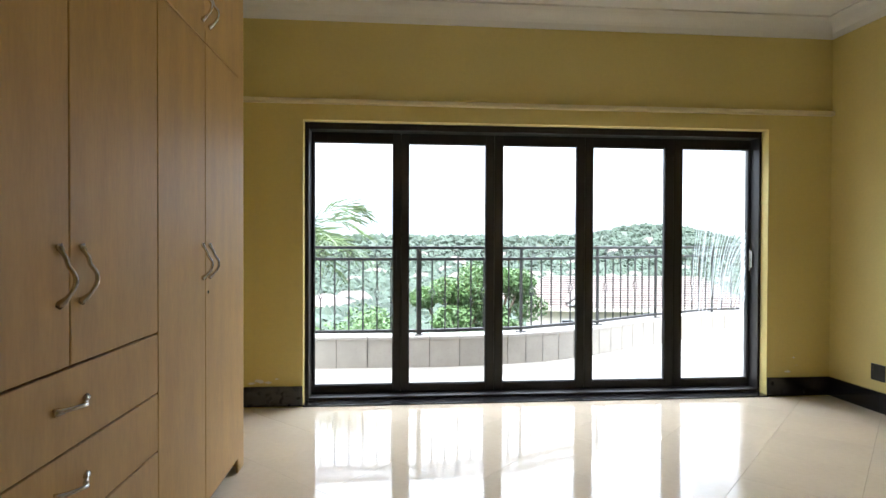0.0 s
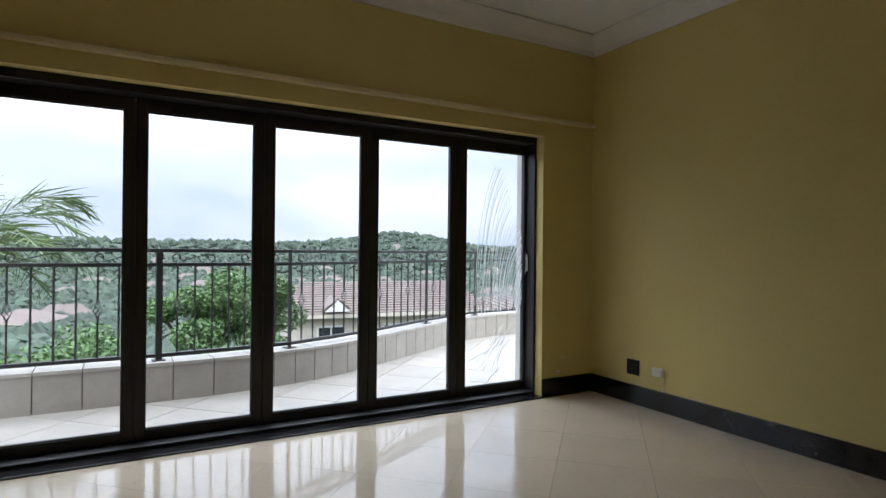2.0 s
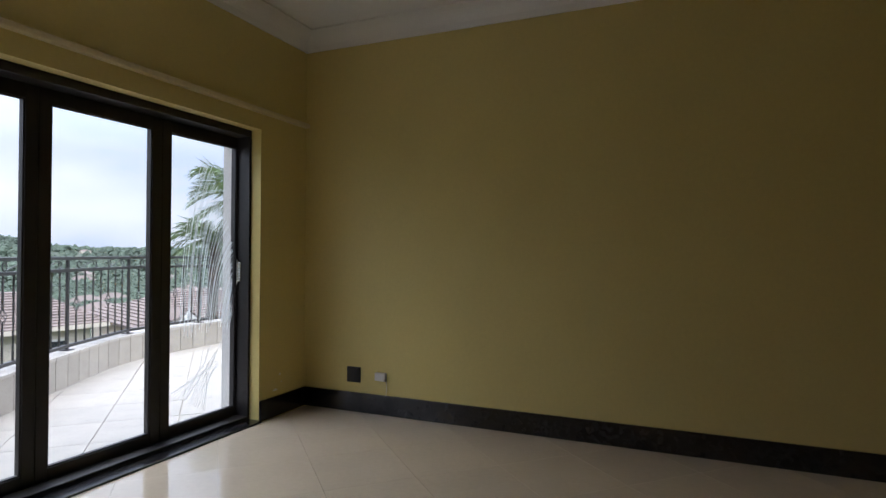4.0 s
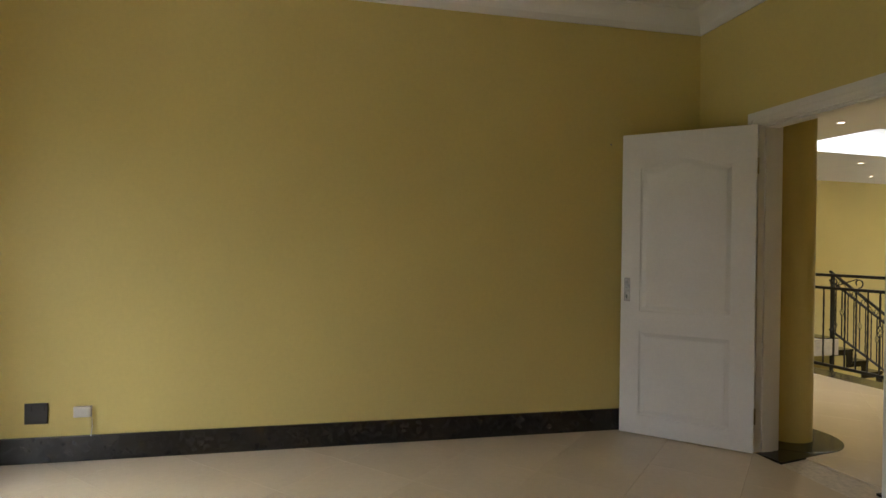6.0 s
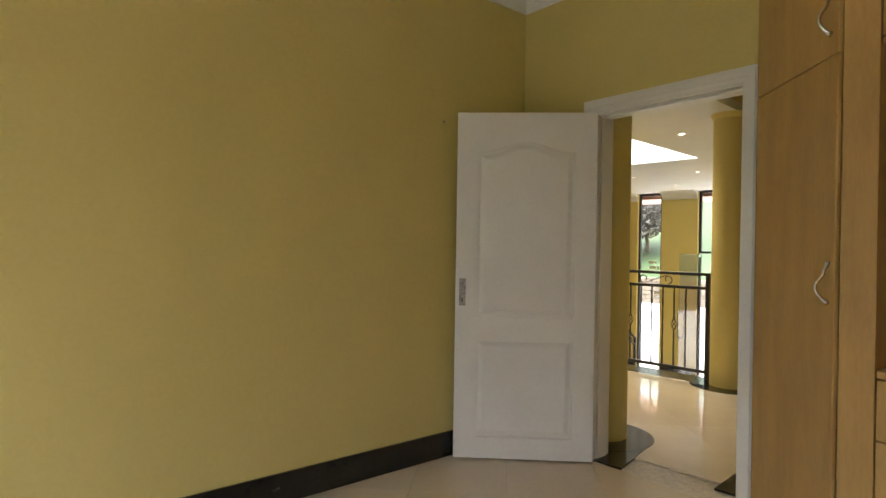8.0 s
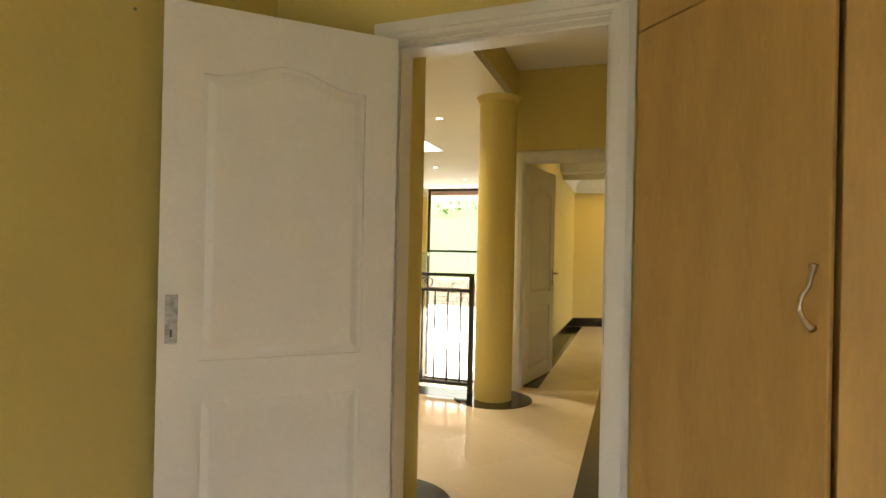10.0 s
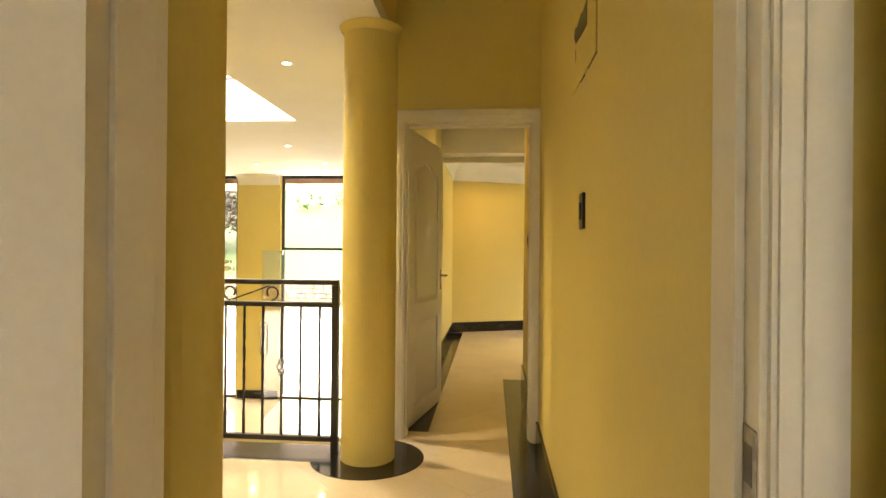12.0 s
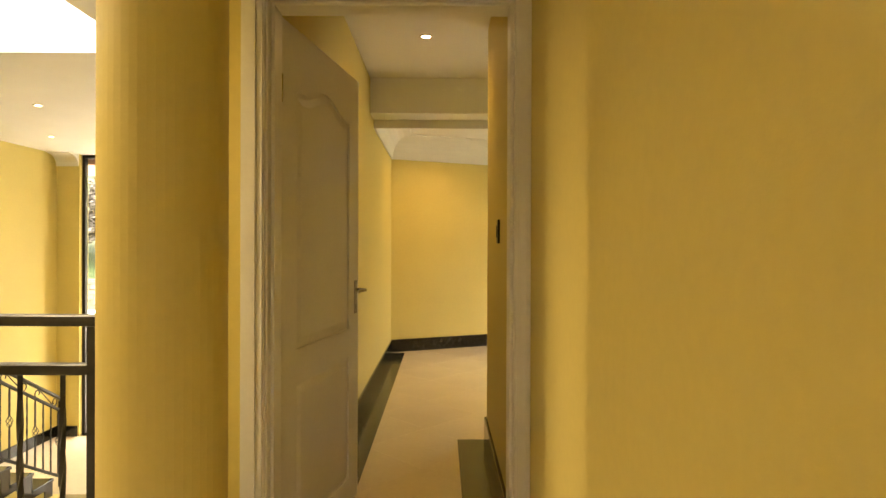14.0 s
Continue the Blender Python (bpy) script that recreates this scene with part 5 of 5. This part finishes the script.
house(7.7, 27.5, -8, 8.6, 6.6, -0.45, -1.6, "cream house with a brown tiled hip roof", hip=1.1)
house(18.0, 24.5, -20, 8.0, 7.0, -0.7, -1.9, "cream house with a brown tiled hip roof and white gable")
house(31.0, 36.0, -30, 12.0, 8.0, -1.6, -3.6, "cream house with a brown tiled hip roof")
rh = random.Random(11)
for i in range(90):
    y = 110 * (7 ** (rh.random() ** 1.2))
    x = (rh.uniform(-0.5, 0.95)) * y
    z = ground_z(x, y)
    W = rh.uniform(8, 15)
    house(x, y, rh.uniform(-30, 30), W, rh.uniform(6, 9), z + rh.uniform(4.6, 6.5), z + rh.uniform(2.8, 3.6), "distant pale house with a brown roof", detail=False)

# woods on the valley sides
vs, fs = [], []
rw_ = random.Random(21)
for i in range(24000):
    y = 34 * (28 ** rw_.random())
    x = rw_.uniform(-0.75, 1.25) * y
    z = ground_z(x, y)
    s = rw_.uniform(0.8, 2.0) * (1 + y / 420)
    k = len(vs)
    ring = 7
    vs.append(Vector((x, y, z + s * rw_.uniform(1.3, 1.9))))
    for lev, (rr, zz) in enumerate(((0.6, 1.25), (1.0, 0.7), (0.8, -0.2))):
        for j in range(ring):
            a = 2 * math.pi * j / ring + lev * 0.4
            q = rr * rw_.uniform(0.7, 1.25)
            vs.append(Vector((x + s * q * math.cos(a), y + s * q * math.sin(a), z + s * (zz + rw_.uniform(-0.2, 0.2)))))
    for j in range(ring):
        fs.append((k, k + 1 + j, k + 1 + (j + 1) % ring))
        for lev in range(2):
            b = k + 1 + lev * ring
            fs.append((b + j, b + ring + j, b + ring + (j + 1) % ring, b + (j + 1) % ring))
me = bpy.data.meshes.new("far_woods")
me.from_pydata(vs, [], fs)
me.materials.append(WOODS)
tagged(new("far_woods", me), "dark green woods covering the far valley slopes", "trees", kind="stuff")
DARKLEAF = mat("dark_leaf", (0.105, 0.092, 0.078), 0.6, vary=0.3, scale=1.5, fine=8)
tree(17.3, -30.5, 6.6, 2.5, 32, "dark brownish bushy tree on the grass bank", 9000, 0.14, DARKLEAF)
tree(18.8, -28.5, 4.6, 2.6, 33, "dark brownish bushy tree on the grass bank", 9000, 0.14, DARKLEAF)
tree(8.6, -44.0, 9.5, 2.2, 31, "dark bushy tree on the grass bank", 6000, 0.2, DARKLEAF)
# scrub on the grass bank
vs, fs = [], []
for i in range(60):
    y = -rw_.uniform(40, 75)
    x = rw_.uniform(-5, 30)
    leaf_cloud(vs, fs, (x, y, ground_z(x, y) + 0.5), (1.2, 1.2, 0.8), 60, 0.25, rw_)
me = bpy.data.meshes.new("scrub")
me.from_pydata(vs, [], fs)
me.materials.append(LEAF)
tagged(new("bank_scrub", me), "green scrub on the grass bank", "bushes", kind="stuff")

# ---- floor tiles, laid diagonally ----
def clip(poly, axis, value, keep):
    out = []
    for i in range(len(poly)):
        p, q = poly[i], poly[(i + 1) % len(poly)]
        ip, iq = keep * (p[axis] - value) >= 0, keep * (q[axis] - value) >= 0
        if ip:
            out.append(p)
        if ip != iq:
            u = (value - p[axis]) / (q[axis] - p[axis])
            out.append(tuple(p[k] + (q[k] - p[k]) * u for k in (0, 1)))
    return out


def tile_floor(parent, rect, size, turn, org, material, z0, z1, gap=0.0009, m=None, limit=300):
    x0, x1, y0, y1 = rect
    c, s = math.cos(turn), math.sin(turn)
    full = None
    cells = []
    n = int(14 / size)
    for i in range(-n, n):
        for j in range(-n, n):
            u, v = i * size, j * size
            cells.append((u, v))
    count = 0
    for u, v in cells:
        sq = []
        for du, dv_ in ((0, 0), (1, 0), (1, 1), (0, 1)):
            a, b = u + gap / 2 + du * (size - gap), v + gap / 2 + dv_ * (size - gap)
            sq.append((org[0] + a * c - b * s, org[1] + a * s + b * c))
        if max(p[0] for p in sq) < x0 or min(p[0] for p in sq) > x1 or max(p[1] for p in sq) < y0 or min(p[1] for p in sq) > y1:
            continue
        poly = sq
        for ax, val, kp in ((0, x0, 1), (0, x1, -1), (1, y0, 1), (1, y1, -1)):
            poly = clip(poly, ax, val, kp)
            if len(poly) < 3:
                break
        if len(poly) < 3:
            continue
        cx_, cy_ = sum(p[0] for p in poly) / len(poly), sum(p[1] for p in poly) / len(poly)
        whole = len(poly) == 4 and all(abs(a[0] - b[0]) < 1e-6 and abs(a[1] - b[1]) < 1e-6 for a, b in zip(poly, sq))
        if whole and full:
            me = full
        else:
            bm = bmesh.new()
            lo = [bm.verts.new((p[0] - cx_, p[1] - cy_, z0)) for p in poly]
            md = [bm.verts.new((p[0] - cx_, p[1] - cy_, z1 - 0.0008)) for p in poly]
            hi = [bm.verts.new(((p[0] - cx_) * (1 - 0.0015), (p[1] - cy_) * (1 - 0.0015), z1)) for p in poly]
            k = len(poly)
            for a, b in ((lo, md), (md, hi)):
                for q in range(k):
                    bm.faces.new((a[q], a[(q + 1) % k], b[(q + 1) % k], b[q]))
            bm.faces.new(hi)
            bmesh.ops.remove_doubles(bm, verts=bm.verts, dist=1e-6)
            me = mesh_of("tile", bm, material)
            if whole:
                full = me
        o = new("tile", me)
        o.parent = parent
        o.matrix_basis = Matrix.Translation((cx_, cy_, 0))


fl = bpy.data.objects["floor"]
tile_floor(fl, (WX, -0.0, 0.0, NY - 0.036), 0.4985, radians(45), (-2.035, 2.875), TILE, -0.011, 0.0)
tile_floor(bpy.data.objects["floor_landing"], (0.0, EX, VY + 0.26, NE), 0.4985, radians(45), (0.4, -1.5), TILE, -0.011, 0.0)
tile_floor(bpy.data.objects["floor_landing"], (0.0, 0.9, D2Y - 0.15, VY + 0.26), 0.4985, radians(45), (0.4, -1.5), TILE, -0.011, 0.0)
tile_floor(bpy.data.objects["floor_far"], (-1.2, 0.885, -9.4, D2Y - 0.15), 0.4985, radians(45), (0.4, -1.5), TILE, -0.011, 0.0)
ter = solid("terrace_floor", boxes((-9, 5.5, NY + 0.35, 7.9, -0.35, -0.032)), GROUT, "cream tiled terrace floor", "terrace")
tile_floor(ter, (-5.6, 4.2, NY + 0.35, 7.75), 0.5, radians(45), (-2.0, 5.4), TERRACE, -0.031, -0.02, gap=0.006)
